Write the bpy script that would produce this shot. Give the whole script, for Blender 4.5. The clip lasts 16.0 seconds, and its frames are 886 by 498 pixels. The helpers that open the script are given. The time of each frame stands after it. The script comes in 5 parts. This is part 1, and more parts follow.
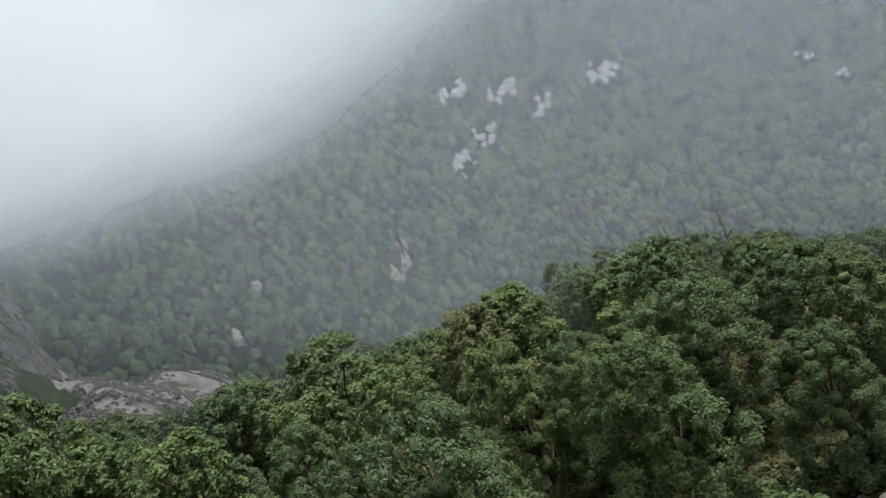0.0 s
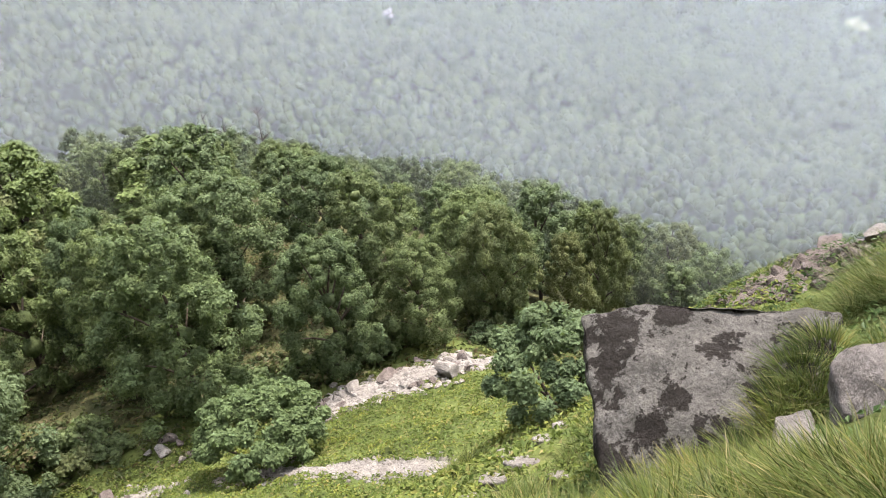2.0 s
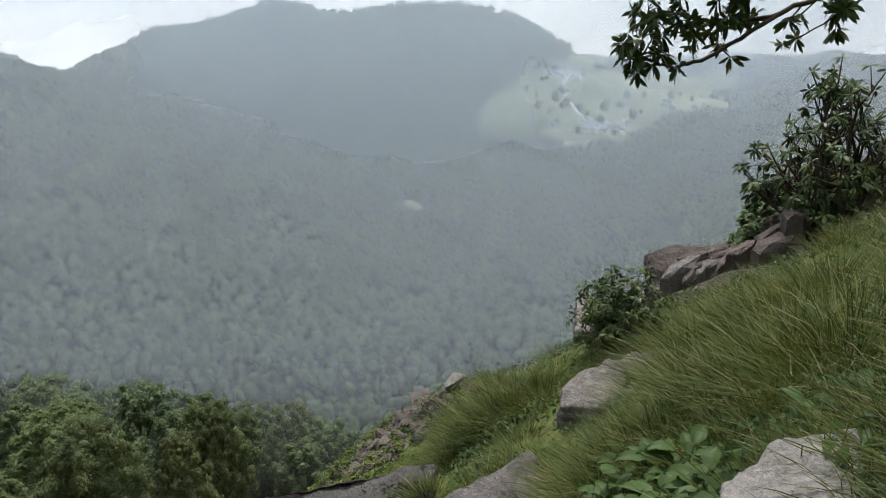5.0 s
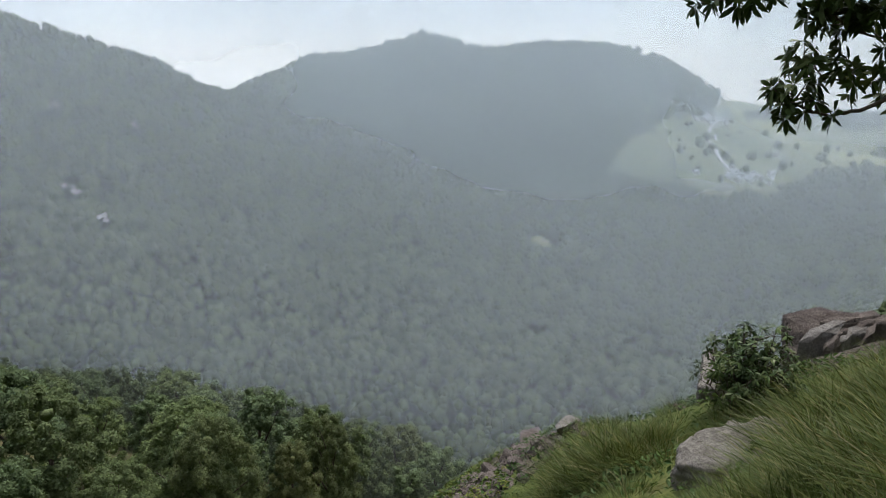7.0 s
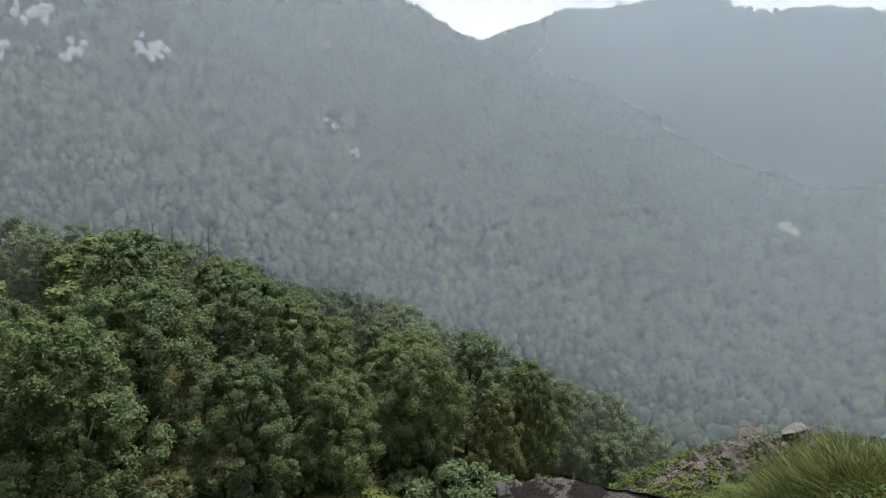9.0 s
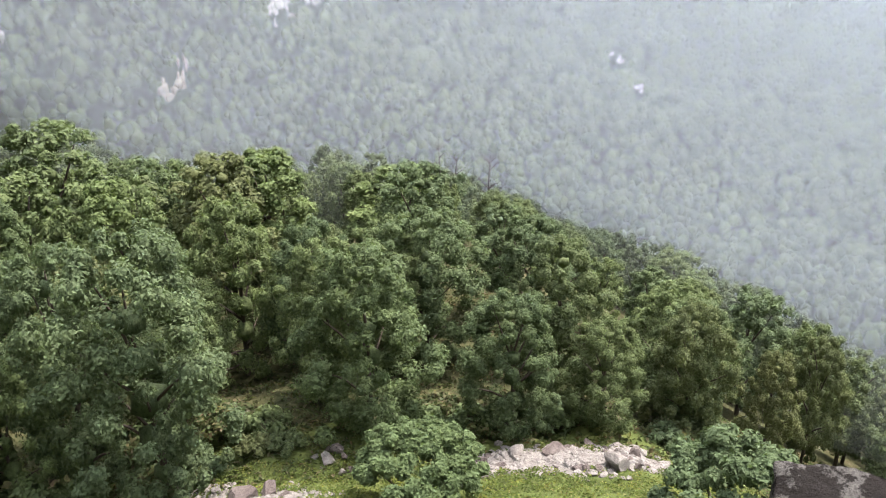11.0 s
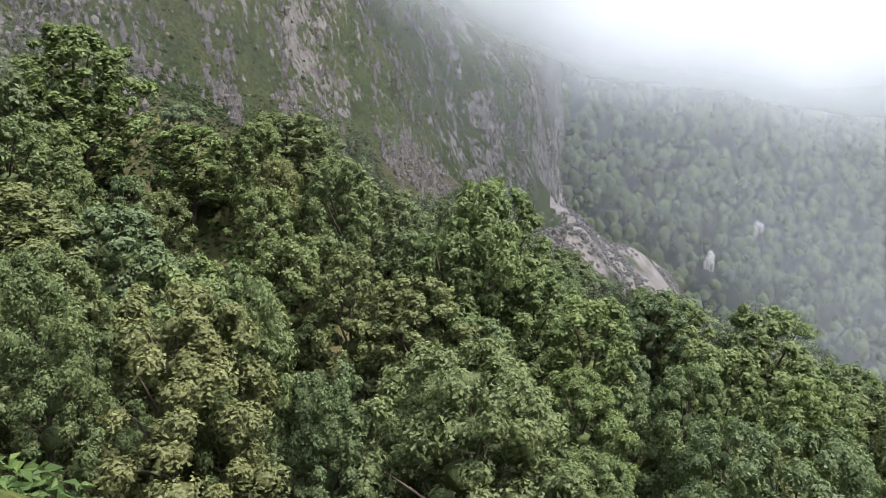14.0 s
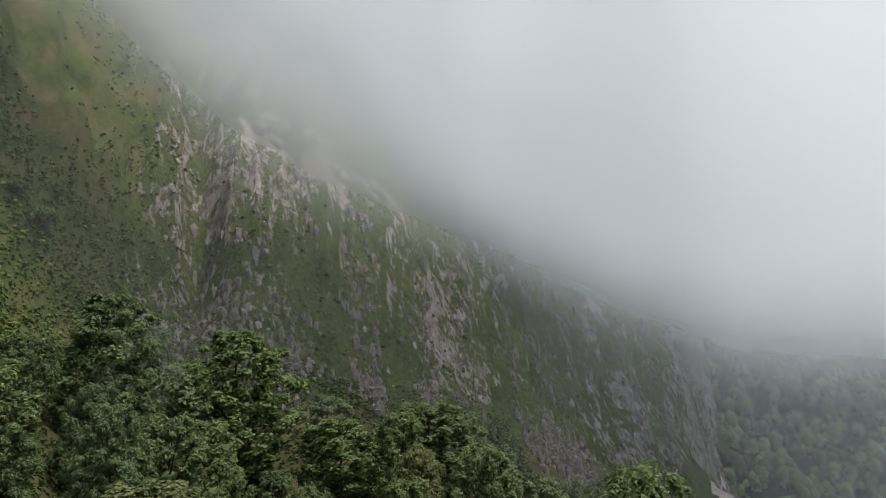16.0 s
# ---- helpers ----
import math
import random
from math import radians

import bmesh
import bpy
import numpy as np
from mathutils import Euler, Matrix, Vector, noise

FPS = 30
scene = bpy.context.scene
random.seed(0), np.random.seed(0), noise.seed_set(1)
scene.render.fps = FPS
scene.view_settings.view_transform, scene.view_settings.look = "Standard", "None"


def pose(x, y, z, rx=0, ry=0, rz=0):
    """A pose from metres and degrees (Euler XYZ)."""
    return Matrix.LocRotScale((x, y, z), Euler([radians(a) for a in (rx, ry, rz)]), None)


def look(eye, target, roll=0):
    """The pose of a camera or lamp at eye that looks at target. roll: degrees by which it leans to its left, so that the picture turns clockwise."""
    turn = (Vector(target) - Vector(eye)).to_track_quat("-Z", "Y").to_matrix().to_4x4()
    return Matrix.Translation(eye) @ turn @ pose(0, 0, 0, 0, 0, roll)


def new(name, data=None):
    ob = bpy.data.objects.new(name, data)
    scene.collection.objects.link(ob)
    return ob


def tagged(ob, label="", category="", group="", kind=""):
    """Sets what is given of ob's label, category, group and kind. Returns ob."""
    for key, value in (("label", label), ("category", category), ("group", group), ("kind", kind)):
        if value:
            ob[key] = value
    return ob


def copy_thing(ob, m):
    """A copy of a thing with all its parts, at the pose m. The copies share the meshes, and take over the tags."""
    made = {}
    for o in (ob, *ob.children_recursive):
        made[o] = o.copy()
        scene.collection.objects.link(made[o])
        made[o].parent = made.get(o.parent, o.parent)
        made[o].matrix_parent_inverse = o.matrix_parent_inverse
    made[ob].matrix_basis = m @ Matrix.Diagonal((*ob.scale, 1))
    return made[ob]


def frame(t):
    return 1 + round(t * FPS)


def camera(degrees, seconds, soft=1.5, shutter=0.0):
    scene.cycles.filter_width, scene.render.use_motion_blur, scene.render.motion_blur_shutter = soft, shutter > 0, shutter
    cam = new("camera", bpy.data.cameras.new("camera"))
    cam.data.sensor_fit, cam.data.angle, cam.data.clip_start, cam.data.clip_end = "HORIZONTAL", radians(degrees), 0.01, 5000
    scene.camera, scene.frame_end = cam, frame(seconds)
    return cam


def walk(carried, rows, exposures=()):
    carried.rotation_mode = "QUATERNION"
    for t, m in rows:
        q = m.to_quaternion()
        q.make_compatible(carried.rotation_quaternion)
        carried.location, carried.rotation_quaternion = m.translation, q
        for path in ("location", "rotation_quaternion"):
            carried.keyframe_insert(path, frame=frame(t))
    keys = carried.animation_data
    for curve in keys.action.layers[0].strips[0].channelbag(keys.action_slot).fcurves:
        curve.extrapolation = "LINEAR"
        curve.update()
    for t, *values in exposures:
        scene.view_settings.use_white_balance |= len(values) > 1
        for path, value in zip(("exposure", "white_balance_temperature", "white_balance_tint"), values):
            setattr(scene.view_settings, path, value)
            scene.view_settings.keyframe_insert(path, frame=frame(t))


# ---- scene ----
# ------------------------------------------------------------ camera
cam = camera(60.9, 16.0, soft=1.0)
PATH = [
    (0.0, -0.052, 0.030, 0.006, 77.62, 27.25, -5.74),
    (0.5, -0.065, 0.055, 0.009, 72.70, 20.40, -15.59),
    (1.0, -0.094, 0.079, -0.020, 67.90, 15.19, -23.76),
    (1.5, -0.073, 0.091, -0.060, 64.08, 10.95, -29.43),
    (2.0, -0.110, 0.036, -0.029, 60.65, 5.50, -35.92),
    (2.5, -0.022, 0.053, -0.052, 59.43, 1.28, -44.59),
    (3.0, 0.002, 0.015, -0.037, 61.28, -0.64, -52.03),
    (3.5, 0.031, 0.007, -0.033, 64.18, -0.62, -57.46),
    (4.0, 0.046, -0.025, -0.020, 67.26, 0.33, -62.25),
    (4.2, 0.052, -0.034, -0.014, 68.44, 0.96, -63.85),
    (4.6, 0.067, -0.047, -0.017, 70.74, 1.53, -66.07),
    (5.0, 0.097, -0.063, -0.029, 72.72, 1.57, -65.95),
    (5.4, 0.130, -0.079, -0.045, 74.26, 1.23, -64.27),
    (5.9, 0.161, -0.093, -0.061, 75.43, 0.55, -61.15),
    (6.3, 0.164, -0.096, -0.064, 75.63, 0.01, -58.81),
    (6.5, 0.148, -0.091, -0.057, 75.59, -0.17, -58.51),
    (7.0, 0.118, -0.082, -0.050, 75.35, -0.83, -55.34),
    (7.5, 0.087, -0.075, -0.049, 75.03, -1.82, -50.59),
    (8.0, 0.025, -0.065, -0.035, 74.15, -2.70, -45.46),
    (8.2, 0.004, -0.064, -0.039, 73.57, -3.04, -43.29),
    (8.6, -0.008, -0.046, -0.020, 72.62, -3.45, -39.68),
    (9.1, -0.010, 0.005, 0.035, 71.21, -3.26, -36.11),
    (9.6, -0.006, 0.063, 0.098, 69.72, -2.52, -32.55),
    (10.0, -0.003, 0.096, 0.133, 68.59, -1.71, -28.96),
    (10.3, -0.005, 0.106, 0.140, 67.84, -1.05, -25.45),
    (10.5, -0.010, 0.111, 0.142, 67.44, -0.71, -23.18),
    (11.0, -0.032, 0.109, 0.121, 66.22, 0.48, -16.24),
    (11.5, -0.026, 0.043, 0.065, 64.65, 2.97, -7.69),
    (12.0, -0.023, 0.008, 0.035, 65.18, 4.02, 1.35),
    (12.5, -0.022, -0.011, 0.019, 68.24, 1.73, 11.63),
    (13.0, -0.021, -0.021, 0.010, 71.62, -0.85, 21.12),
    (13.5, -0.021, -0.026, 0.006, 75.46, -2.06, 29.78),
    (14.0, -0.020, -0.029, 0.003, 80.56, -1.39, 36.70),
    (14.5, -0.020, -0.031, 0.002, 87.08, -1.16, 42.27),
    (15.0, -0.020, -0.031, 0.001, 93.50, -0.70, 45.56),
    (15.5, -0.020, -0.032, 0.001, 98.41, 0.28, 47.21),
    (16.0, -0.020, -0.032, 0.001, 101.97, 1.01, 47.19),
]
walk(cam, [(t, pose(x, y, z, rx, ry, rz)) for t, x, y, z, rx, ry, rz in PATH],
     exposures=[(0.0, 0.74, 6550, 12), (0.6, 1.17, 6650, 14), (1.5, 1.90, 6850, 18), (2.5, 2.00, 6850, 18), (3.5, 1.37, 6750, 16), (4.2, 0.97, 6600, 14), (6.3, 0.54, 6500, 12), (8.2, 0.62, 6500, 12),
                (10.4, 1.52, 6650, 18), (11.5, 2.14, 6700, 19), (12.5, 2.26, 6700, 19), (13.4, 1.91, 6650, 18), (14.5, 1.17, 6650, 16), (15.2, 0.70, 6750, 14), (16.0, 0.46, 6850, 13)])

# ------------------------------------------------------------ sky and sun (thin overcast)
SUN_AZ, SUN_EL = 72.0, 63.0          # degrees to the right of +y, above the horizon
world = bpy.data.worlds.new("overcast_sky")
scene.world = world
world.use_nodes = True
wn, wl = world.node_tree.nodes, world.node_tree.links
wn.clear()
sky = wn.new("ShaderNodeTexSky")
sky.sky_type, sky.sun_disc = "NISHITA", False
sky.sun_elevation, sky.sun_rotation = radians(SUN_EL), radians(SUN_AZ)
sky.altitude, sky.air_density, sky.dust_density, sky.ozone_density = 2500, 1.0, 4.0, 1.0
blue = wn.new("ShaderNodeBackground")
blue.inputs[1].default_value = 0.07
wl.new(sky.outputs[0], blue.inputs[0])
grey = wn.new("ShaderNodeBackground")
grey.inputs[0].default_value = (0.84, 0.90, 0.96, 1)
# an overcast sky is about three times as bright overhead as at the horizon
way = wn.new("ShaderNodeTexCoord")
height = wn.new("ShaderNodeSeparateXYZ")
wl.new(way.outputs["Generated"], height.inputs[0])
lift = wn.new("ShaderNodeMapRange")
lift.inputs[1].default_value, lift.inputs[2].default_value = 0.0, 1.0
lift.inputs[3].default_value, lift.inputs[4].default_value = 0.95, 1.8
wl.new(height.outputs[2], lift.inputs[0])
wl.new(lift.outputs[0], grey.inputs[1])
both = wn.new("ShaderNodeAddShader")
wl.new(blue.outputs[0], both.inputs[0])
wl.new(grey.outputs[0], both.inputs[1])
wout = wn.new("ShaderNodeOutputWorld")
wl.new(both.outputs[0], wout.inputs[0])
sun = new("sun", bpy.data.lights.new("sun", "SUN"))
sun.data.energy, sun.data.angle, sun.data.color = 4.6, radians(10), (1.0, 0.96, 0.88)
sun_way = Vector((math.sin(radians(SUN_AZ)) * math.cos(radians(SUN_EL)), math.cos(radians(SUN_AZ)) * math.cos(radians(SUN_EL)), math.sin(radians(SUN_EL))))
sun.matrix_world = look(sun_way * 50, (0, 0, 0))

# ------------------------------------------------------------ numeric helpers
RNG = np.random.default_rng(7)


def lattice(ix, iy, iz):
    n = (ix * 374761393 + iy * 668265263 + iz * 2147483647) & 0x7FFFFFFF
    n = ((n ^ (n >> 13)) * 1274126177) & 0x7FFFFFFF
    return ((n ^ (n >> 16)) & 0xFFFF) / 65535.0


def value_noise(x, y, z):
    x, y, z = np.broadcast_arrays(np.asarray(x, float), np.asarray(y, float), np.asarray(z, float))
    ix, iy, iz = (np.floor(a).astype(np.int64) for a in (x, y, z))
    fx, fy, fz = (a - b for a, b in ((x, ix), (y, iy), (z, iz)))
    fx, fy, fz = (a * a * (3 - 2 * a) for a in (fx, fy, fz))
    total = 0
    for dx in (0, 1):
        for dy in (0, 1):
            for dz in (0, 1):
                w = (fx if dx else 1 - fx) * (fy if dy else 1 - fy) * (fz if dz else 1 - fz)
                total = total + w * lattice(ix + dx, iy + dy, iz + dz)
    return total * 2 - 1


def fbm(x, y, z=0.0, octaves=4):
    total, gain = 0, 1.0
    for k in range(octaves):
        total = total + gain * value_noise(np.asarray(x) * 2**k + 17.3 * k, np.asarray(y) * 2**k - 9.1 * k, np.asarray(z) * 2**k + 4.7 * k)
        gain *= 0.5
    return total


def step(a, b, x):
    t = np.clip((np.asarray(x, float) - a) / (b - a), 0, 1)
    return t * t * (3 - 2 * t)


def polar(az, r):
    return r * np.sin(np.radians(az)), r * np.cos(np.radians(az))


def unit(a):
    return a / (np.linalg.norm(a, axis=-1, keepdims=True) + 1e-9)


# ------------------------------------------------------------ the lie of the land
DOWN = radians(12)      # the hillside falls towards this bearing


def land(x, y, rough=True):
    x, y = np.asarray(x, float), np.asarray(y, float)
    r, az = np.hypot(x, y), np.degrees(np.arctan2(x, y))
    u, v = x * math.sin(DOWN) + y * math.cos(DOWN), x * math.cos(DOWN) - y * math.sin(DOWN)
    near = np.interp(u, [-200, 0, 4.5, 9.5, 16, 22, 28.5, 33, 38, 110, 165, 300, 420], [176, -1.6, -5.3, -10.4, -17.3, -20.9, -24.2, -25.6, -27, -50, -82, -165, -190])
    near = near - (0.4 * np.clip(v - 11, 0, 6) + (0.85 - 0.3 * step(20, 40, u)) * np.clip(v - 17, 0, 150)) * step(-30, 10, u) - 9 * step(-3, -27, v) * step(-20, 4, u)
    near = near + 0.45 * np.clip(-v - 50, 0, 100) + 0.25 * np.clip(-v, 0, 60) * step(20, 40, u)
    near = near + 2.0 * np.exp(-((x - 13.0) ** 2 + (y - 6.4) ** 2) / 18) - 1.0 * np.exp(-((x - 4.6) ** 2 + (y - 4.3) ** 2) / 8) - 0.6 * np.exp(-((x - 10.5) ** 2 + (y + 0.2) ** 2) / 16)
    near = near + 5.0 * step(42, 66, u) * (1 - step(120, 165, u)) * step(-26, -10, az) * (1 - step(24, 44, az))
    # the rocky spur
    foot = np.interp(az, [-110, -78, -55, -31, -24], [100, 108, 130, 205, 240])
    shoulder = step(-26.5, -31.5, az + 1.5 * value_noise(r * 0.03, az * 0.1, 3.0))
    rise = np.clip(r - foot, 0, 330)
    near = near + shoulder * (1.2 * rise - 0.0005 * rise**2)
    # the scree apron beside it
    near = near + (1 - shoulder) * step(-36, -29, az) * step(-10, -22, az + 2 * value_noise(r * 0.02, az * 0.2, 15.0)) * (0.22 * np.clip(r - 180, 0, 125) + 6 * step(6, 20, r) * fbm(x * 0.03, y * 0.03, 16.0))
    # far slopes
    def slope(r0, r1, z0, az_list, el_list, power):
        top = r1 * np.tan(np.radians(np.interp(az, az_list, el_list)))
        t = np.clip((r - r0) / (r1 - r0), 0, 1)
        return z0 + (top - z0) * t**power - 0.35 * np.clip(r - r1, 0, 900)
    start = np.interp(az, [-30, -14, -5, 5, 20], [225, 290, 345, 370, 380])
    end = np.interp(az, [-30, 0, 20, 40], [640, 900, 1120, 1150])
    left = slope(start, end, np.interp(az, [-30, -16, -5], [-125, -150, -190]), [-110, -60, -20, 5, 15, 26, 32.4, 39.6, 46, 55, 65, 80, 110], [12, 16, 15, 11, 7, 2.2, -0.2, -3.4, -6.5, -11, -16, -22, -22], 1.22)
    mid = slope(650, 2000, -205, [-20, 30, 37, 40.9, 46, 50, 53.5, 57, 60, 67, 72.2, 77, 82, 95, 110], [-10, -7, -4.4, -2.3, -0.3, 0.1, 0.8, 0.3, 0.5, 0.9, -0.6, -3.5, -6.0, -8, -8], 1.12)
    right = slope(430, 1150, -190, [60, 72, 80, 86, 95, 110, 140], [-26, -19, -14.5, -10.5, -8, -4, 4], 1.1)
    end_of_valley = slope(2200, 3600, -260, [30, 60, 77, 100, 140], [-4, -3, -3.2, -3.0, -1], 1.0)
    z = np.maximum.reduce([near, left, mid, right, end_of_valley])
    if rough:
        far = step(250, 420, r)
        z = z + far * fbm(x * 0.006, y * 0.006, 1.0) * np.clip(r * 0.016, 0, 17) * step(300, 700, r)
        z = z + (1 - far) * (fbm(x * 0.22, y * 0.22, 2.0) * 0.35 * step(1.5, 8, r) + fbm(x * 1.3, y * 1.3, 5.0, 3) * 0.07)
        crag = shoulder * step(0, 25, rise) * (1 - far)
        ribs = np.abs(value_noise(az * 0.35 + 0.02 * r, r * 0.02, 8.0)) + 0.5 * np.abs(value_noise(az * 1.1, r * 0.07, 9.0))
        ledge = value_noise(az * 0.35, r * 0.11, 11.0) + 0.5 * value_noise(az * 1.2, r * 0.3, 12.0)
        z = z + crag * (9 * (0.5 - ribs) + 4.5 * ledge)
        z = z + crag * (1.6 * fbm(x * 0.22, y * 0.22, 13.0, 3) + 1.5 * np.abs(fbm(x * 0.5 + 3, y * 0.5, 14.0, 3)))
        chute = np.exp(-((az + 65.5 + 0.02 * (r - 150)) / 2.0) ** 2)
        z = z - crag * 14 * chute
    return z


def in_fields(x, y, rise):
    """The cleared land round the villages, which also carries the painted sun patch."""
    az = np.degrees(np.arctan2(x, y)) + 2.0 * fbm(x * 0.004, y * 0.004, 41.0, 3)
    el = rise + 1.0 * fbm(x * 0.006, y * 0.006, 42.0, 3)
    return (az > 68) & (az < 86) & (el < np.interp(az, [68, 72, 76, 86], [-6.2, -4.0, -3.2, -4.5])) & (el > np.interp(az, [68, 74, 80, 86], [-8.2, -9.4, -9.2, -7.5]))


def ground_at(x, y):
    return float(land(x, y))


# ------------------------------------------------------------ mesh helpers
def mesh_np(name, verts, faces, smooth=False, index=None):
    verts, faces = np.asarray(verts, np.float32), np.asarray(faces, np.int32)
    me = bpy.data.meshes.new(name)
    me.vertices.add(len(verts))
    me.vertices.foreach_set("co", verts.ravel())
    n, k = faces.shape
    me.loops.add(n * k)
    me.loops.foreach_set("vertex_index", faces.ravel())
    me.polygons.add(n)
    me.polygons.foreach_set("loop_start", np.arange(0, n * k, k, dtype=np.int32))
    me.polygons.foreach_set("loop_total", np.full(n, k, np.int32))
    me.polygons.foreach_set("use_smooth", np.full(n, bool(smooth)))
    if index is not None:
        me.polygons.foreach_set("material_index", np.asarray(index, np.int32))
    me.update(calc_edges=True)
    me.validate()
    return me


def joined(pieces):
    """One vertex and one face array from many."""
    verts, faces, at = [], [], 0
    for v, f in pieces:
        verts.append(v)
        faces.append(np.asarray(f) + at)
        at += len(v)
    return np.concatenate(verts), np.concatenate(faces)


def ball(level):
    bm = bmesh.new()
    bmesh.ops.create_icosphere(bm, subdivisions=level, radius=1)
    v = np.array([p.co for p in bm.verts])
    f = np.array([[p.index for p in q.verts] for q in bm.faces])
    bm.free()
    return v, f


BALLS = {k: ball(k) for k in (1, 3, 4)}


def tube(points, radii, sides=6):
    points, radii = np.asarray(points, float), np.asarray(radii, float)
    way = unit(np.gradient(points, axis=0))
    a = unit(np.cross(way, (0.31, 0.83, 0.46)))
    b = np.cross(way, a)
    turn = np.linspace(0, 2 * np.pi, sides, endpoint=False)
    rings = points[:, None] + radii[:, None, None] * (np.cos(turn)[None, :, None] * a[:, None] + np.sin(turn)[None, :, None] * b[:, None])
    n = len(points)
    i, j = np.meshgrid(np.arange(n - 1), np.arange(sides), indexing="ij")
    k = (j + 1) % sides
    quads = np.stack([i * sides + j, i * sides + k, (i + 1) * sides + k, (i + 1) * sides + j], -1).reshape(-1, 4)
    return rings.reshape(-1, 3), quads


def part(name, me, material, parent, label=""):
    ob = new(name, me)
    if material is not None:
        me.materials.append(material)
    if parent is not None:
        ob.parent = parent
    return tagged(ob, label)


def copy_at(ob, m):
    """A copy at the pose m, whatever the scale of the thing it is taken from."""
    return copy_thing(ob, m @ Matrix.Diagonal((1 / ob.scale.x, 1 / ob.scale.y, 1 / ob.scale.z, 1)))


# ------------------------------------------------------------ materials
def material(name, rough=0.8):
    m = bpy.data.materials.new(name)
    m.use_nodes = True
    nt = m.node_tree
    nt.nodes.clear()
    out = nt.nodes.new("ShaderNodeOutputMaterial")
    bsdf = nt.nodes.new("ShaderNodeBsdfPrincipled")
    bsdf.inputs["Roughness"].default_value = rough
    bsdf.inputs["Specular IOR Level"].default_value = 0.08
    nt.links.new(bsdf.outputs[0], out.inputs[0])
    return m, nt, bsdf, out


def noise_node(nt, scale, detail=6, rough=0.6, coords=None, stretch=None):
    if coords is None:
        coords = nt.nodes.new("ShaderNodeTexCoord").outputs["Object"]
    if stretch:
        mapping = nt.nodes.new("ShaderNodeMapping")
        mapping.inputs["Scale"].default_value = stretch
        nt.links.new(coords, mapping.inputs[0])
        coords = mapping.outputs[0]
    n = nt.nodes.new("ShaderNodeTexNoise")
    n.inputs["Scale"].default_value, n.inputs["Detail"].default_value, n.inputs["Roughness"].default_value = scale, detail, rough
    nt.links.new(coords, n.inputs["Vector"])
    return n.outputs["Fac"]


def ramp(nt, fac, stops):
    r = nt.nodes.new("ShaderNodeValToRGB")
    el = r.color_ramp.elements
    while len(el) < len(stops):
        el.new(0.5)
    for e, (p, c) in zip(el, stops):
        e.position, e.color = p, (*c, 1) if len(c) == 3 else c
    nt.links.new(fac, r.inputs[0])
    return r.outputs[0]


def blend(nt, fac, a, b, kind="MIX"):
    n = nt.nodes.new("ShaderNodeMix")
    n.data_type, n.blend_type = "RGBA", kind
    for socket, value in ((n.inputs[0], fac), (n.inputs[6], a), (n.inputs[7], b)):
        if isinstance(value, (int, float)):
            socket.default_value = value
        elif isinstance(value, tuple):
            socket.default_value = (*value, 1)
        else:
            nt.links.new(value, socket)
    return n.outputs[2]


def bump(nt, bsdf, height, strength, distance):
    n = nt.nodes.new("ShaderNodeBump")
    n.inputs["Strength"].default_value, n.inputs["Distance"].default_value = strength, distance
    nt.links.new(height, n.inputs["Height"])
    nt.links.new(n.outputs[0], bsdf.inputs["Normal"])


def ground_material(name, stops, scale, fine, bump_size):
    m, nt, bsdf, _ = material(name, 0.95)
    a, b = noise_node(nt, scale), noise_node(nt, fine, 8, 0.7)
    c = ramp(nt, a, stops)
    d = ramp(nt, b, [(0.25, (0.45, 0.45, 0.45)), (0.75, (1.4, 1.4, 1.4))])
    nt.links.new(blend(nt, 1.0, c, d, "MULTIPLY"), bsdf.inputs["Base Color"])
    bump(nt, bsdf, b, 0.7, bump_size)
    return m


def leaf_material(name, hues, leafy=3.6, spread=1.0):
    """Leaves of one species: colour differs from plant to plant and from leaf to leaf, with gap shade painted in."""
    m, nt, bsdf, out = material(name, 0.55)
    info = nt.nodes.new("ShaderNodeObjectInfo")
    geo = nt.nodes.new("ShaderNodeNewGeometry")
    per_tree = ramp(nt, info.outputs["Random"], hues)
    per_leaf = ramp(nt, geo.outputs["Random Per Island"], [(0.0, (1 - 0.16 * spread, 1 - 0.14 * spread, 1 - 0.16 * spread)), (0.55, (1.0, 1.0, 1.0)), (1.0, (1 + 0.10 * spread, 1 + 0.11 * spread, 1 + 0.08 * spread))])
    big = ramp(nt, noise_node(nt, 0.35, 3), [(0.3, (0.84, 0.88, 0.92)), (0.7, (1.07, 1.07, 1.0))])
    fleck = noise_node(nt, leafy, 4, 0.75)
    # dark spots painted in for the shaded gaps between leaves
    gap_shade = ramp(nt, fleck, [(0.34, (0.45, 0.48, 0.45)), (0.52, (1.0, 1.0, 1.0)), (0.7, (1.12, 1.14, 1.12))])
    c = blend(nt, 1.0, blend(nt, 1.0, blend(nt, 1.0, per_tree, per_leaf, "MULTIPLY"), big, "MULTIPLY"), gap_shade, "MULTIPLY")
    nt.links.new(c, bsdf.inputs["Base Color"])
    bump(nt, bsdf, fleck, 1.0, 0.5 / leafy)
    tr = nt.nodes.new("ShaderNodeBsdfTranslucent")
    nt.links.new(blend(nt, 1.0, c, (1.1, 1.2, 0.75), "MULTIPLY"), tr.inputs[0])
    mix = nt.nodes.new("ShaderNodeMixShader")
    mix.inputs[0].default_value = 0.34
    nt.links.new(bsdf.outputs[0], mix.inputs[1])
    nt.links.new(tr.outputs[0], mix.inputs[2])
    nt.links.new(mix.outputs[0], out.inputs[0])
    return m


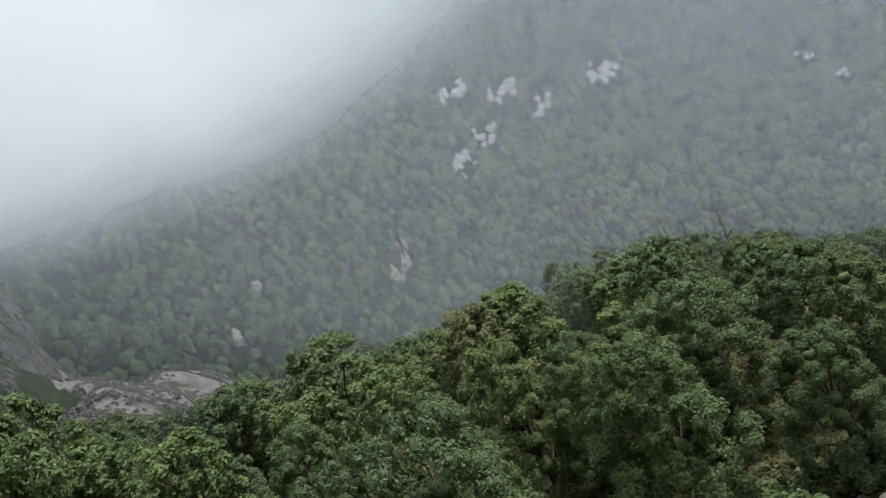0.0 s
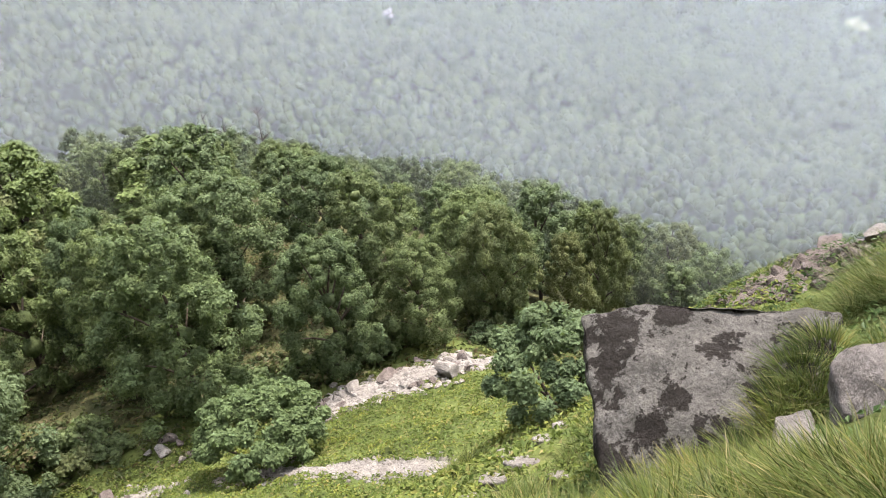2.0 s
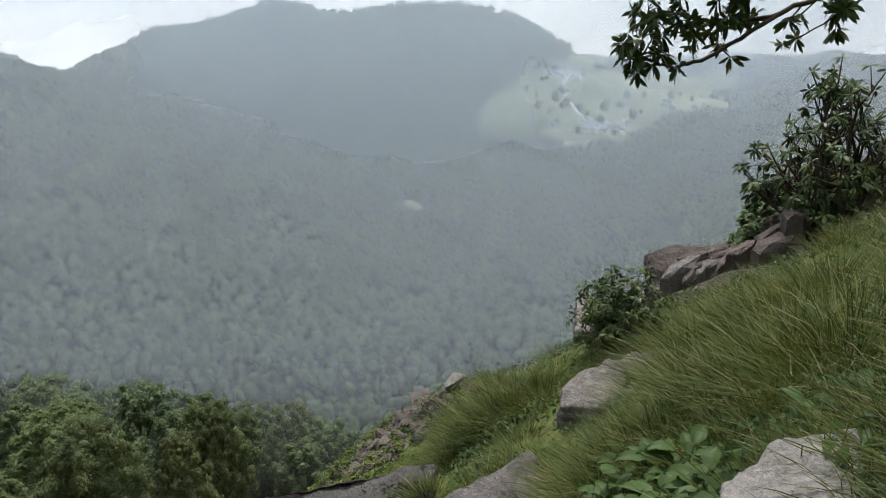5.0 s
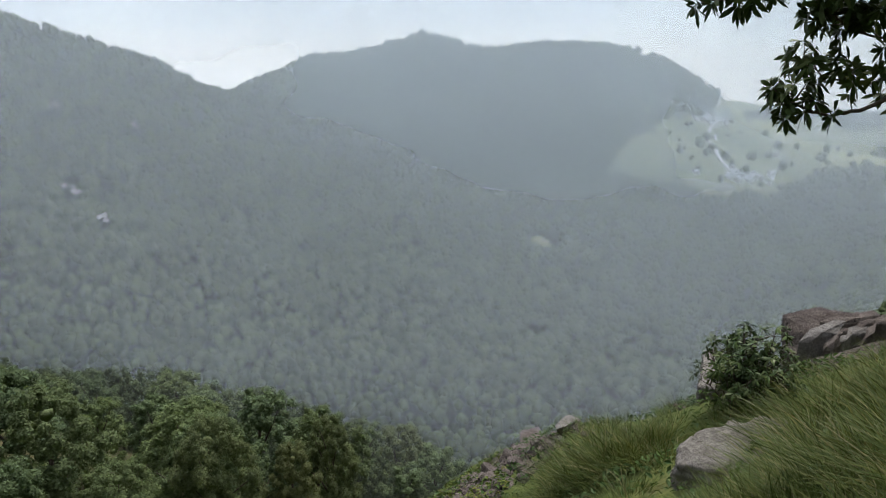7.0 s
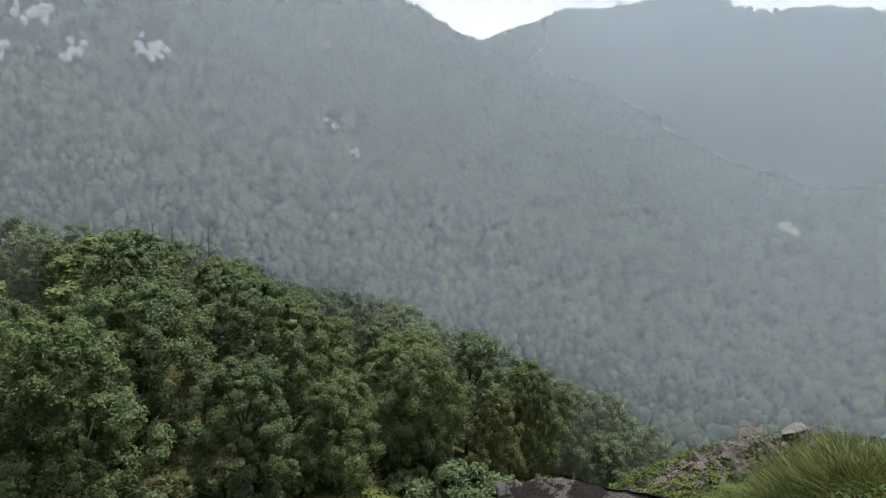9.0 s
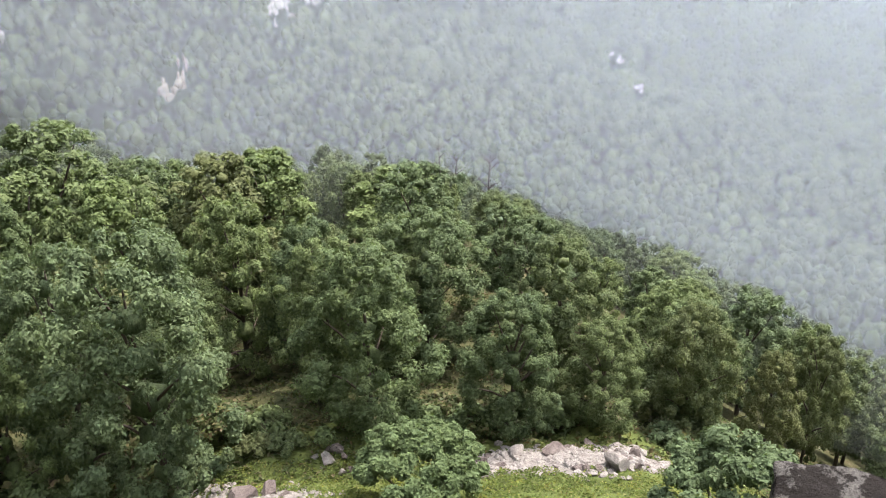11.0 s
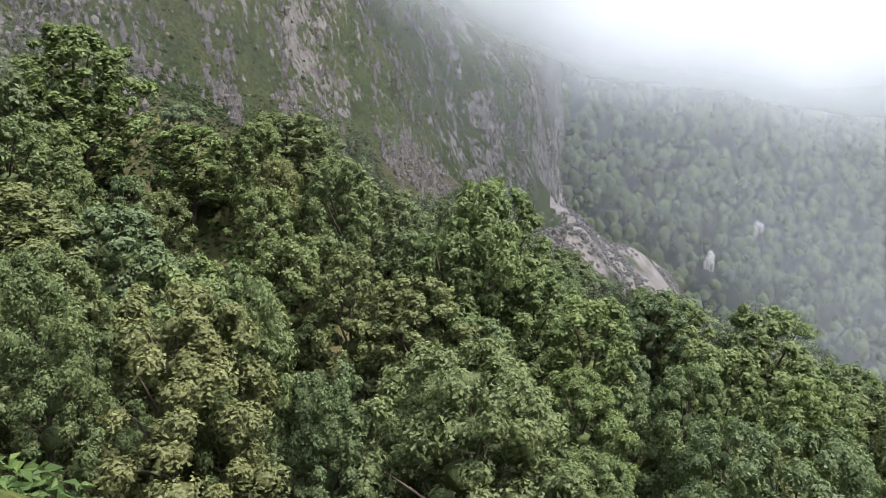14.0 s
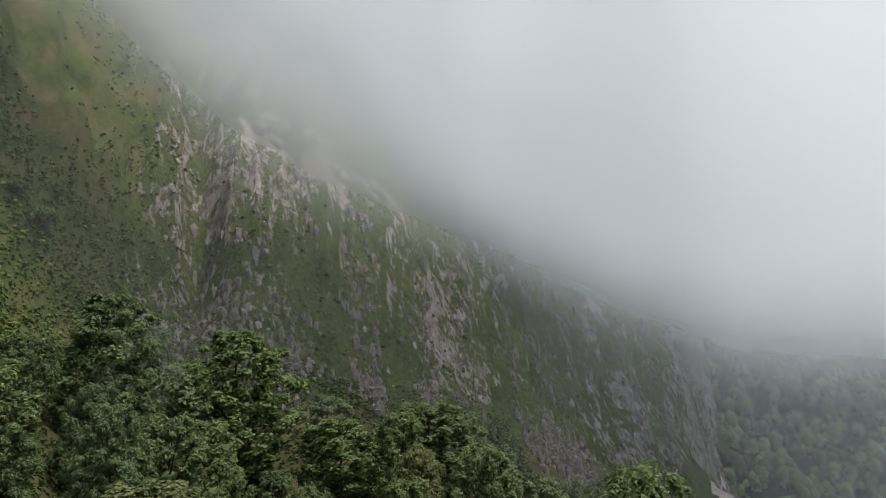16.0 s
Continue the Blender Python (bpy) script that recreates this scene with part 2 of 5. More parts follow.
TURF = ground_material("turf", [(0.3, (0.029, 0.037, 0.011)), (0.5, (0.049, 0.064, 0.018)), (0.62, (0.066, 0.078, 0.023)), (0.8, (0.070, 0.057, 0.033))], 0.35, 9, 0.05)
FOREST_FLOOR = ground_material("forest_floor", [(0.3, (0.020, 0.024, 0.010)), (0.55, (0.045, 0.045, 0.02)), (0.75, (0.075, 0.06, 0.035))], 0.3, 6, 0.1)
# near-black floor colour paints deeper shade between the far crowns
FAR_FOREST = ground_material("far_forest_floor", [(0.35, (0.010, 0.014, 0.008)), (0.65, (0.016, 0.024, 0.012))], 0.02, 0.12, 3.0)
# crop colours made paler to paint in the sun patch on the valley
SUNLIT_FIELDS = ground_material("sunlit_valley_fields", [(0.30, (0.10, 0.12, 0.06)), (0.44, (0.20, 0.23, 0.12)), (0.58, (0.32, 0.33, 0.20)), (0.75, (0.14, 0.17, 0.08))], 0.02, 0.09, 1.0)
SCREE = ground_material("scree_slope", [(0.38, (0.07, 0.09, 0.04)), (0.45, (0.22, 0.185, 0.165)), (0.58, (0.34, 0.295, 0.265)), (0.66, (0.08, 0.10, 0.045))], 0.06, 0.9, 1.2)


def crag_material():
    m, nt, bsdf, _ = material("grassy_crag", 0.9)
    rock = ramp(nt, noise_node(nt, 0.4, 11, 0.75, stretch=(1, 1, 0.8)), [(0.36, (0.05, 0.043, 0.04)), (0.48, (0.17, 0.15, 0.14)), (0.60, (0.25, 0.228, 0.21)), (0.78, (0.36, 0.34, 0.315))])
    grass = ramp(nt, noise_node(nt, 0.12, 8, 0.75), [(0.3, (0.026, 0.038, 0.013)), (0.5, (0.048, 0.066, 0.022)), (0.64, (0.070, 0.082, 0.028)), (0.78, (0.088, 0.080, 0.040))])
    geo = nt.nodes.new("ShaderNodeNewGeometry")
    up = nt.nodes.new("ShaderNodeSeparateXYZ")
    nt.links.new(geo.outputs["True Normal"], up.inputs[0])
    total = up.outputs[2]
    # rock shows on the steep ribs, in broad patches, and as small leaning chips all over
    for source, share in ((None, 0.26), (noise_node(nt, 0.045, 5, 0.6), 0.42), (noise_node(nt, 0.6, 9, 0.72, stretch=(1, 1, 0.5)), 0.52)):
        n = nt.nodes.new("ShaderNodeMath")
        n.operation = "MULTIPLY" if source is None else "MULTIPLY_ADD"
        nt.links.new(total if source is None else source, n.inputs[0])
        n.inputs[1].default_value = share
        if source is not None:
            nt.links.new(total, n.inputs[2])
        total = n.outputs[0]
    mask = ramp(nt, total, [(0.52, (0, 0, 0)), (0.56, (1, 1, 1))])
    tufts = ramp(nt, noise_node(nt, 1.1, 6, 0.7), [(0.32, (0.5, 0.52, 0.5)), (0.5, (1, 1, 1)), (0.68, (1.35, 1.28, 1.15))])
    nt.links.new(blend(nt, mask, rock, blend(nt, 1.0, grass, tufts, "MULTIPLY")), bsdf.inputs["Base Color"])
    bump(nt, bsdf, noise_node(nt, 0.8, 10, 0.78, stretch=(1, 1, 0.8)), 1.0, 1.5)
    return m


CRAG = crag_material()
SCRUB_SLOPE = ground_material("scrubby_slope", [(0.30, (0.022, 0.030, 0.011)), (0.48, (0.040, 0.052, 0.017)), (0.60, (0.058, 0.056, 0.024)), (0.74, (0.075, 0.066, 0.042))], 0.16, 1.6, 0.6)
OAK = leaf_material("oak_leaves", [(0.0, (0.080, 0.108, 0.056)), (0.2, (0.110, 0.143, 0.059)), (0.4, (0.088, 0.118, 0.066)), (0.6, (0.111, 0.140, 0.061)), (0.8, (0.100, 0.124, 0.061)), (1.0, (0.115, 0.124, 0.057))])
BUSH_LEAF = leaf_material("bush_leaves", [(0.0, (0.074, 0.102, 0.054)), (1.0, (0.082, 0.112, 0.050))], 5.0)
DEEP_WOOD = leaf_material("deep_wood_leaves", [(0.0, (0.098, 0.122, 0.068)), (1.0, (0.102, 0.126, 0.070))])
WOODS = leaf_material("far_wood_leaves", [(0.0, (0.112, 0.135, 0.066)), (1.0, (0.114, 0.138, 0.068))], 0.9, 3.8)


def bark_material():
    m, nt, bsdf, _ = material("bark", 0.9)
    n = noise_node(nt, 6, 8, 0.7, stretch=(1, 1, 0.25))
    nt.links.new(ramp(nt, n, [(0.3, (0.025, 0.02, 0.016)), (0.6, (0.075, 0.06, 0.048)), (0.8, (0.13, 0.115, 0.095))]), bsdf.inputs["Base Color"])
    bump(nt, bsdf, n, 0.8, 0.03)
    return m


BARK = bark_material()


def mist_material(name, thin, thick, reach, white_level):
    """Mist and distance haze put into sheet opacity: thin everywhere, dense where the cloud bank hangs over the slopes.
    Bank edge as a height angle over the bearing.
    """
    m, nt, bsdf, out = material(name)
    nt.nodes.remove(bsdf)
    pos = nt.nodes.new("ShaderNodeTexCoord").outputs["Object"]
    xyz = nt.nodes.new("ShaderNodeSeparateXYZ")
    nt.links.new(pos, xyz.inputs[0])

    def calc(op, a, b=None, c=None):
        n = nt.nodes.new("ShaderNodeMath")
        n.operation = op
        for s, val in zip(n.inputs, (a, b, c)):
            if val is None:
                continue
            if isinstance(val, (int, float)):
                s.default_value = val
            else:
                nt.links.new(val, s)
        return n.outputs[0]

    bearing = calc("MULTIPLY", calc("ARCTAN2", xyz.outputs[0], xyz.outputs[1]), 57.29578)
    flat = calc("SQRT", calc("ADD", calc("POWER", xyz.outputs[0], 2.0), calc("POWER", xyz.outputs[1], 2.0)))
    rise = calc("MULTIPLY", calc("ARCTANGENT", calc("DIVIDE", xyz.outputs[2], flat)), 57.29578)
    place = calc("DIVIDE", calc("ADD", bearing, 100.0), 200.0)
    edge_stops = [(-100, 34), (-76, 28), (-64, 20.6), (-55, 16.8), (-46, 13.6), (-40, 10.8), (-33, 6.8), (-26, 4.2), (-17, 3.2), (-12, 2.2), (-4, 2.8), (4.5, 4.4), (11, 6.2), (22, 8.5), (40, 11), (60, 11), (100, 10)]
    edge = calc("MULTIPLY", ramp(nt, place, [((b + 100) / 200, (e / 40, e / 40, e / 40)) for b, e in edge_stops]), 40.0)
    wisps = noise_node(nt, 0.010, 6, 0.55, coords=pos)
    wisps2 = noise_node(nt, 0.0035, 4, 0.5, coords=pos)
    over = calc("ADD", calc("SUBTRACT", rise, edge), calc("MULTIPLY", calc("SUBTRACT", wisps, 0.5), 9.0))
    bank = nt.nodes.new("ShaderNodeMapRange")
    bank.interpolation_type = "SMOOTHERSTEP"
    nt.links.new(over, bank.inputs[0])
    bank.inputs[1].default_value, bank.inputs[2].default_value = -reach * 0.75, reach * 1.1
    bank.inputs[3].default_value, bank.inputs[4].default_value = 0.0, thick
    sunward = nt.nodes.new("ShaderNodeMapRange")      # denser towards the sun's bearing, painting in the bright glow there
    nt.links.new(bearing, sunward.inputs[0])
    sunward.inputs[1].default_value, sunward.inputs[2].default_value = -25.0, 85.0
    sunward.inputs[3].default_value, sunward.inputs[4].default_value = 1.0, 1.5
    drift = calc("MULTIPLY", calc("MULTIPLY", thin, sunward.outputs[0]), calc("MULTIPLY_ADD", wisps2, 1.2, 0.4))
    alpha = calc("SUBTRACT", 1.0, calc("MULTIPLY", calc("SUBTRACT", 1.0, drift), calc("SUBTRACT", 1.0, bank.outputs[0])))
    haze_fade = nt.nodes.new("ShaderNodeAttribute")
    haze_fade.attribute_name = "haze_fade"
    alpha = calc("MULTIPLY", alpha, haze_fade.outputs["Fac"])
    clear = nt.nodes.new("ShaderNodeBsdfTransparent")
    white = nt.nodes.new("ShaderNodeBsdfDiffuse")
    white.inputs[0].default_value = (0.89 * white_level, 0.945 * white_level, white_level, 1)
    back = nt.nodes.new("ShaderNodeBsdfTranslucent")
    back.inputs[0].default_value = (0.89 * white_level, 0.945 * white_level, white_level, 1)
    droplets = nt.nodes.new("ShaderNodeMixShader")
    droplets.inputs[0].default_value = 0.6
    nt.links.new(white.outputs[0], droplets.inputs[1])
    nt.links.new(back.outputs[0], droplets.inputs[2])
    mix = nt.nodes.new("ShaderNodeMixShader")
    nt.links.new(alpha, mix.inputs[0])
    nt.links.new(clear.outputs[0], mix.inputs[1])
    nt.links.new(droplets.outputs[0], mix.inputs[2])
    nt.links.new(mix.outputs[0], out.inputs[0])
    return m


# ------------------------------------------------------------ ground: one sheet to the horizon
def build_ground():
    az = np.concatenate([np.arange(-100, 106, 0.45), np.arange(109, 258, 4.0)])
    r = np.concatenate([np.geomspace(0.02, 1.0, 12), np.geomspace(1.05, 24, 90), np.arange(24.4, 44, 0.5), np.arange(45, 86, 2.0), np.arange(87, 290, 1.4), np.arange(292, 1200, 11.0), np.geomspace(1215, 4600, 60)])
    A, R = np.meshgrid(az, r, indexing="ij")
    x, y = polar(A, R)
    z = land(x, y)
    n, k = A.shape
    verts = np.stack([x, y, z], -1).reshape(-1, 3)
    i, j = np.meshgrid(np.arange(n), np.arange(k - 1), indexing="ij")
    i2 = (i + 1) % n
    quads = np.stack([i * k + j, i * k + j + 1, i2 * k + j + 1, i2 * k + j], -1).reshape(-1, 4)
    hub = len(verts)
    mid = verts[quads].mean(1)
    mx, my = mid[:, 0], mid[:, 1]
    mr, ma = np.hypot(mx, my), np.degrees(np.arctan2(mx, my))
    u = mx * math.sin(DOWN) + my * math.cos(DOWN)
    v = mx * math.cos(DOWN) - my * math.sin(DOWN)
    wob = fbm(mx * 0.05, my * 0.05, 6.0)
    index = np.zeros(len(quads), int)
    index[(u + 2 * wob > 33) | (v + 3 * wob < -22)] = 1
    foot = np.interp(ma, [-110, -78, -55, -31, -24], [100, 108, 130, 205, 240])
    index[(ma + 2 * wob < -27) & (mr > foot - 22 + 5 * wob) & (mr < 440) & (ma > -115)] = 2
    index[(index == 2) & (ma + 0.02 * (mr - 150) + 3 * wob < -68.5) & (mr < 185 + 20 * wob)] = 6
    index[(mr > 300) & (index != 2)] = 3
    index[(np.abs(ma + 23 + 4 * wob) < 5.5) & (mr > 195) & (mr < 300 + 30 * wob)] = 5
    rise = np.degrees(np.arctan2(mid[:, 2], mr))
    index[(np.abs(ma - 63.4 + wob) < 0.9) & (np.abs(rise + 13.7 + 0.4 * wob) < 0.4) & (mr > 300)] = 4
    index[in_fields(mx, my, rise) & (mr > 1000)] = 4
    ground = new("ground", mesh_np("ground", verts, quads, True, index))
    for m in (TURF, FOREST_FLOOR, CRAG, FAR_FOREST, SUNLIT_FIELDS, SCREE, SCRUB_SLOPE):
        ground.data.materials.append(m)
    return tagged(ground, "steep grassy mountainside falling into a wooded valley with crags", "ground", kind="structure")


build_ground()


# ------------------------------------------------------------ mist layers over the valley
def build_mist(r0, thin, thick, reach, white_level=1.0):
    az = np.arange(-105, 121, 2.0)
    el = np.arange(-34, 50, 1.0)
    A, E = np.meshgrid(az, el, indexing="ij")
    t = np.tan(np.radians(E))
    # the lean over the bearing sets how much sun each sheet catches
    R = r0 / np.clip(1 - np.interp(A, [-45, -28, -10, 10, 70], [0.1, 0.25, 0.75, 0.85, 0.95]) * t, 0.35, 3)
    x, y = polar(A, R)
    verts = np.stack([x, y, R * t], -1).reshape(-1, 3)
    n, k = A.shape
    i, j = np.meshgrid(np.arange(n - 1), np.arange(k - 1), indexing="ij")
    quads = np.stack([i * k + j, (i + 1) * k + j, (i + 1) * k + j + 1, i * k + j + 1], -1).reshape(-1, 4)
    ob = new("mist", mesh_np("mist", verts, quads, True))
    # painted haze opacity fades out near the ground, hiding where sheets cut the slopes
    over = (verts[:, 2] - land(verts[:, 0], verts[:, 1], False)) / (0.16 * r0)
    ob.data.attributes.new("haze_fade", "FLOAT", "POINT").data.foreach_set("value", np.clip(over, 0, 1).astype(np.float32))
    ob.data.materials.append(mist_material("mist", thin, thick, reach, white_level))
    return tagged(ob, "thin grey-white mist and low cloud drifting over the valley", "mist", kind="stuff")


# lower whites in the three nearest layers dim the cloud bank
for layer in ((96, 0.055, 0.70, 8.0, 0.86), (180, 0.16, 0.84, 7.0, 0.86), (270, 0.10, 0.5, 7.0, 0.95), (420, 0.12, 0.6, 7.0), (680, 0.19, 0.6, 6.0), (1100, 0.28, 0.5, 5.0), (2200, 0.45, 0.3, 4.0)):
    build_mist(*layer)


# ------------------------------------------------------------ far woods
# bare rock faces on the far slopes: bearing, height angle, width and height in degrees, number of crags
FAR_FACES = [(-3.4, -10.6, 1.7, 1.4, 12), (-2.7, -9.6, 0.7, 1.8, 7), (6, -0.8, 2.0, 1.2, 14), (9.2, -2.4, 2.0, 1.2, 16), (11.6, -4.4, 1.6, 1.4, 14), (7, -4.8, 1.6, 1.3, 14), (4.4, -5.8, 1.4, 1.6, 14), (16.6, -4.2, 2.0, 2.0, 16),
             (28.9, -9.3, 1.1, 0.7, 7), (30.7, -11.5, 0.7, 0.35, 5), (28.5, -3.7, 0.9, 0.4, 5), (33.5, -5.2, 0.6, 0.35, 4), (64.4, -10.3, 1.1, 0.6, 7), (-16.5, -9.0, 1.0, 0.8, 6), (-13.5, -6.5, 0.8, 0.6, 5)]


def dome(sides):
    """A tree crown seen from afar: three rings and a tip, open below."""
    a = np.linspace(0, 2 * np.pi, sides, endpoint=False)
    rings = [np.stack([np.cos(a + o) * r, np.sin(a + o) * r, np.full(sides, h)], 1) for r, h, o in ((0.72, -0.75, 0.0), (1.0, -0.05, 0.4), (0.68, 0.62, 0.1))]
    v = np.concatenate(rings + [np.array([[0.0, 0.0, 1.0]])])
    f = []
    for k in range(2):
        for i in range(sides):
            p, q = k * sides + i, k * sides + (i + 1) % sides
            f += [(p, q, q + sides), (p, q + sides, p + sides)]
    f += [(2 * sides + i, 2 * sides + (i + 1) % sides, 3 * sides) for i in range(sides)]
    return v, np.array(f)


DOME = dome(7)


def build_woods(name, count, az_range, r_range, size, seed, close=False):
    g = np.random.default_rng(seed)
    az = g.uniform(*az_range, count)
    r = np.sqrt(g.uniform(r_range[0] ** 2, r_range[1] ** 2, count))
    x, y = polar(az, r)
    rise = np.degrees(np.arctan2(land(x, y), r))
    bare = fbm(x * 0.011, y * 0.011, 21.0) + 0.4 * fbm(x * 0.05, y * 0.05, 22.0)
    keep = (bare < 1.3) & ~((az < -27.5) & (r < 430))
    keep &= ~((np.abs(az - 63.4) < 1.2) & (np.abs(rise + 13.7) < 0.7))
    keep &= ~(in_fields(x, y, rise) & (r > 1000) & (g.uniform(0, 1, count) > 0.05))
    for a, e, w, h, _ in FAR_FACES:
        keep &= ((az - a) / (0.62 * w)) ** 2 + ((rise - e + 0.4) / (0.75 * h + 0.5)) ** 2 > 1
    keep &= close | ~((az < 34) & (r < 335) & (az > -12))
    keep &= ~((az < -14) & (r < np.where(az < -17.5, 295, 215)))
    x, y, r = x[keep], y[keep], r[keep]
    z = land(x, y)
    v0, f0 = DOME
    n = len(x)
    s = size * g.uniform(0.6, 1.25, n)
    tall = g.uniform(0.95, 1.6, n)
    lump = 1 + 0.30 * value_noise(v0[None, :, 0] * 1.7 + np.arange(n)[:, None] * 3.7, v0[None, :, 1] * 1.7, v0[None, :, 2] * 1.7) + 0.17 * g.uniform(-1, 1, (n, len(v0)))
    spin = g.uniform(0, 6.28, n)[:, None]
    c, d = np.cos(spin), np.sin(spin)
    V = np.stack([v0[:, 0] * c - v0[:, 1] * d, v0[:, 0] * d + v0[:, 1] * c, np.repeat(v0[None, :, 2], n, 0)], -1) * lump[:, :, None] * s[:, None, None] * 0.5
    V[:, :, 2] *= tall[:, None]
    V += np.stack([x, y, z + s * 0.42], -1)[:, None]
    F = f0[None] + (np.arange(n) * len(v0))[:, None, None]
    ob = new(name, mesh_np(name, V.reshape(-1, 3), F.reshape(-1, 3), True))
    ob.data.materials.append(WOODS)
    return tagged(ob, "dense broadleaf woods covering the far slopes in haze", "forest", kind="stuff")


build_woods("near_woods", 2700, (-24, 62), (126, 345), 6.8, 5, True)
build_woods("far_woods", 4200, (-28, 92), (220, 430), 5.7, 1)
build_woods("far_woods", 7500, (-28, 92), (420, 620), 6.2, 6)
build_woods("far_woods", 13000, (-28, 96), (600, 900), 7.1, 2)
build_woods("far_woods", 13500, (-28, 100), (880, 1300), 8.8, 4)
build_woods("far_woods", 9500, (36, 100), (1250, 2450), 15.0, 3)


# ------------------------------------------------------------ trees of the near wood
def leaves_on(g, centres, radii, count, size, up=0.5):
    """Small three-cornered leaf sprays set round clump centres, facing outwards and up."""
    c = np.repeat(centres, count, 0)
    rad = np.repeat(radii, count)
    away = unit(c * (1, 1, 0))
    d = unit(g.normal(size=(len(c), 3)) + away * 0.40 + (0, 0, 0.30))
    p = c + d * (rad * g.uniform(0.62, 1.16, len(c)))[:, None] * (1, 1, 0.9)
    nrm = unit(d + (0, 0, up) + 0.42 * g.normal(size=d.shape))
    a = unit(np.cross(nrm, g.normal(size=d.shape)))
    b = np.cross(nrm, a)
    s = size * g.uniform(0.6, 1.35, len(c))[:, None]
    V = np.stack([p - a * s * 0.5 - b * s * 0.28, p - a * s * 0.35 + b * s * 0.36, p + a * s * 0.6 - nrm * s * 0.14], 1)
    F = np.arange(len(c) * 3).reshape(-1, 3)
    return V.reshape(-1, 3), F


def lumps_in(g, centres, radii, scale=0.8):
    v0, f0 = BALLS[1]
    out = []
    for c, r in zip(centres, radii):
        v = v0 * (1 + 0.2 * g.uniform(-1, 1, (len(v0), 1))) * r * scale
        v[:, 2] *= 0.85
        out.append((v + c, f0))
    return joined(out)


def crown_profile(h, low, belly):
    """Width of the crown over its height: widest at the belly, closing round at the top and more slowly below."""
    up = np.clip((h - belly) / (1.0 - belly), 0, 1)
    down = np.clip((belly - h) / (belly - low + 1e-6), 0, 1)
    return np.where(h > belly, np.sqrt(np.clip(1 - up ** 1.7, 0, 1)), 1 - 0.55 * down ** 2)


def tree_kind(seed, height, width, clumps, leaves, leaf, low=0.1, belly=0.42, limbs=10):
    """A broadleaf tree: trunk with limbs, and a crown of many leafy clumps of several sizes with dark gaps between them."""
    g = np.random.default_rng(seed)
    t = np.linspace(0, 1, 9)
    bend = np.stack([0.35 * np.sin(t * 3 + seed) * t, 0.3 * np.cos(t * 2.3 + seed) * t, t * height * 0.9 - 0.6], 1)
    wood = [tube(bend, 0.03 * height * 0.5 * (1 - t) ** 0.8 + 0.03, 7)]
    k = np.arange(clumps)
    h = low + (0.97 - low) * ((k + g.uniform(0, 1, clumps)) / clumps) ** 0.9
    env = crown_profile(h, low, belly)
    ang = k * 2.399 + g.uniform(-0.6, 0.6, clumps)
    # a few boughs reach further than the rest, and the crown is lobed between them
    lobes = 1 + 0.20 * np.sin(ang * 3 + seed + 4 * h) + 0.14 * np.sin(ang * 5 - seed * 2 + 9 * h)
    out = width * 0.5 * env * lobes * g.uniform(0.55, 0.92, clumps)
    centres = np.stack([np.cos(ang) * out, np.sin(ang) * out, h * height], 1)
    radii = width * (0.5 + 0.8 * g.uniform(0, 1, clumps) ** 1.5) * (0.7 + 0.4 * env) * 0.95 / clumps**0.5
    for c in centres[g.permutation(clumps)[:limbs]]:
        foot = np.array([np.interp(c[2] * 0.62, bend[:, 2], bend[:, q]) for q in range(3)])
        s = np.linspace(0, 1, 5)[:, None]
        limb = foot * (1 - s) + c * s + np.sin(s * 3.14) * np.array([0, 0, 0.08 * height]) * g.uniform(-0.2, 0.6)
        wood.append(tube(limb, np.linspace(0.1, 0.025, 5) * height / 12, 5))
    wv, wf = joined(wood)
    heart = np.linspace(low + 0.08, 0.86, 6)
    hearts = np.stack([np.interp(heart * height, bend[:, 2], bend[:, 0]), np.interp(heart * height, bend[:, 2], bend[:, 1]), heart * height], 1)
    heart_radii = width * 0.20 * crown_profile(heart, low, belly)
    lv, lf = leaves_on(g, centres, radii, leaves, leaf)
    cv, cf = lumps_in(g, np.concatenate([centres, hearts]), np.concatenate([radii, heart_radii]), 0.50)
    fit = np.array([width / (2 * np.percentile(np.hypot(lv[:, 0], lv[:, 1]), 97))] * 2 + [height / lv[:, 2].max()])
    crown_v, crown_f = joined([(lv, lf), (cv, cf)])
    return mesh_np("trunk", wv * fit, wf, True), mesh_np("crown", crown_v * fit, crown_f, True)


def make_tree(name, kind, label, category="tree", group=""):
    trunk, crown = kind
    ob = tagged(new(name), label, category, group)
    part("trunk", trunk, BARK, ob)
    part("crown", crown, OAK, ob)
    return ob


NEAR_KINDS = [make_tree("tree", tree_kind(40 + i, 12, w, 125, 240, 0.19, low, belly), "broadleaf oak with a dense green rounded crown", "tree", "trees of the near wood")
              for i, (w, low, belly) in enumerate([(9.0, 0.04, 0.40), (7.8, 0.06, 0.34), (7.4, 0.08, 0.48), (8.6, 0.05, 0.36)])]
MID_KINDS = [make_tree("tree", tree_kind(50 + i, 14, w, 95, 100, 0.31, low, belly, limbs=8), "tall broadleaf tree with a leafy grey-green crown", "tree", "trees of the near wood")
             for i, (w, low, belly) in enumerate([(7.6, 0.16, 0.5), (6.4, 0.24, 0.6), (8.2, 0.12, 0.42), (7.0, 0.20, 0.66)])]
FAR_SHAPES = [tree_kind(60 + i, 14, w, 44, 50, 0.50, low, belly, limbs=3) for i, (w, low, belly) in enumerate([(7.4, 0.2, 0.5), (6.2, 0.26, 0.62), (8.0, 0.16, 0.45), (6.6, 0.24, 0.68)])]

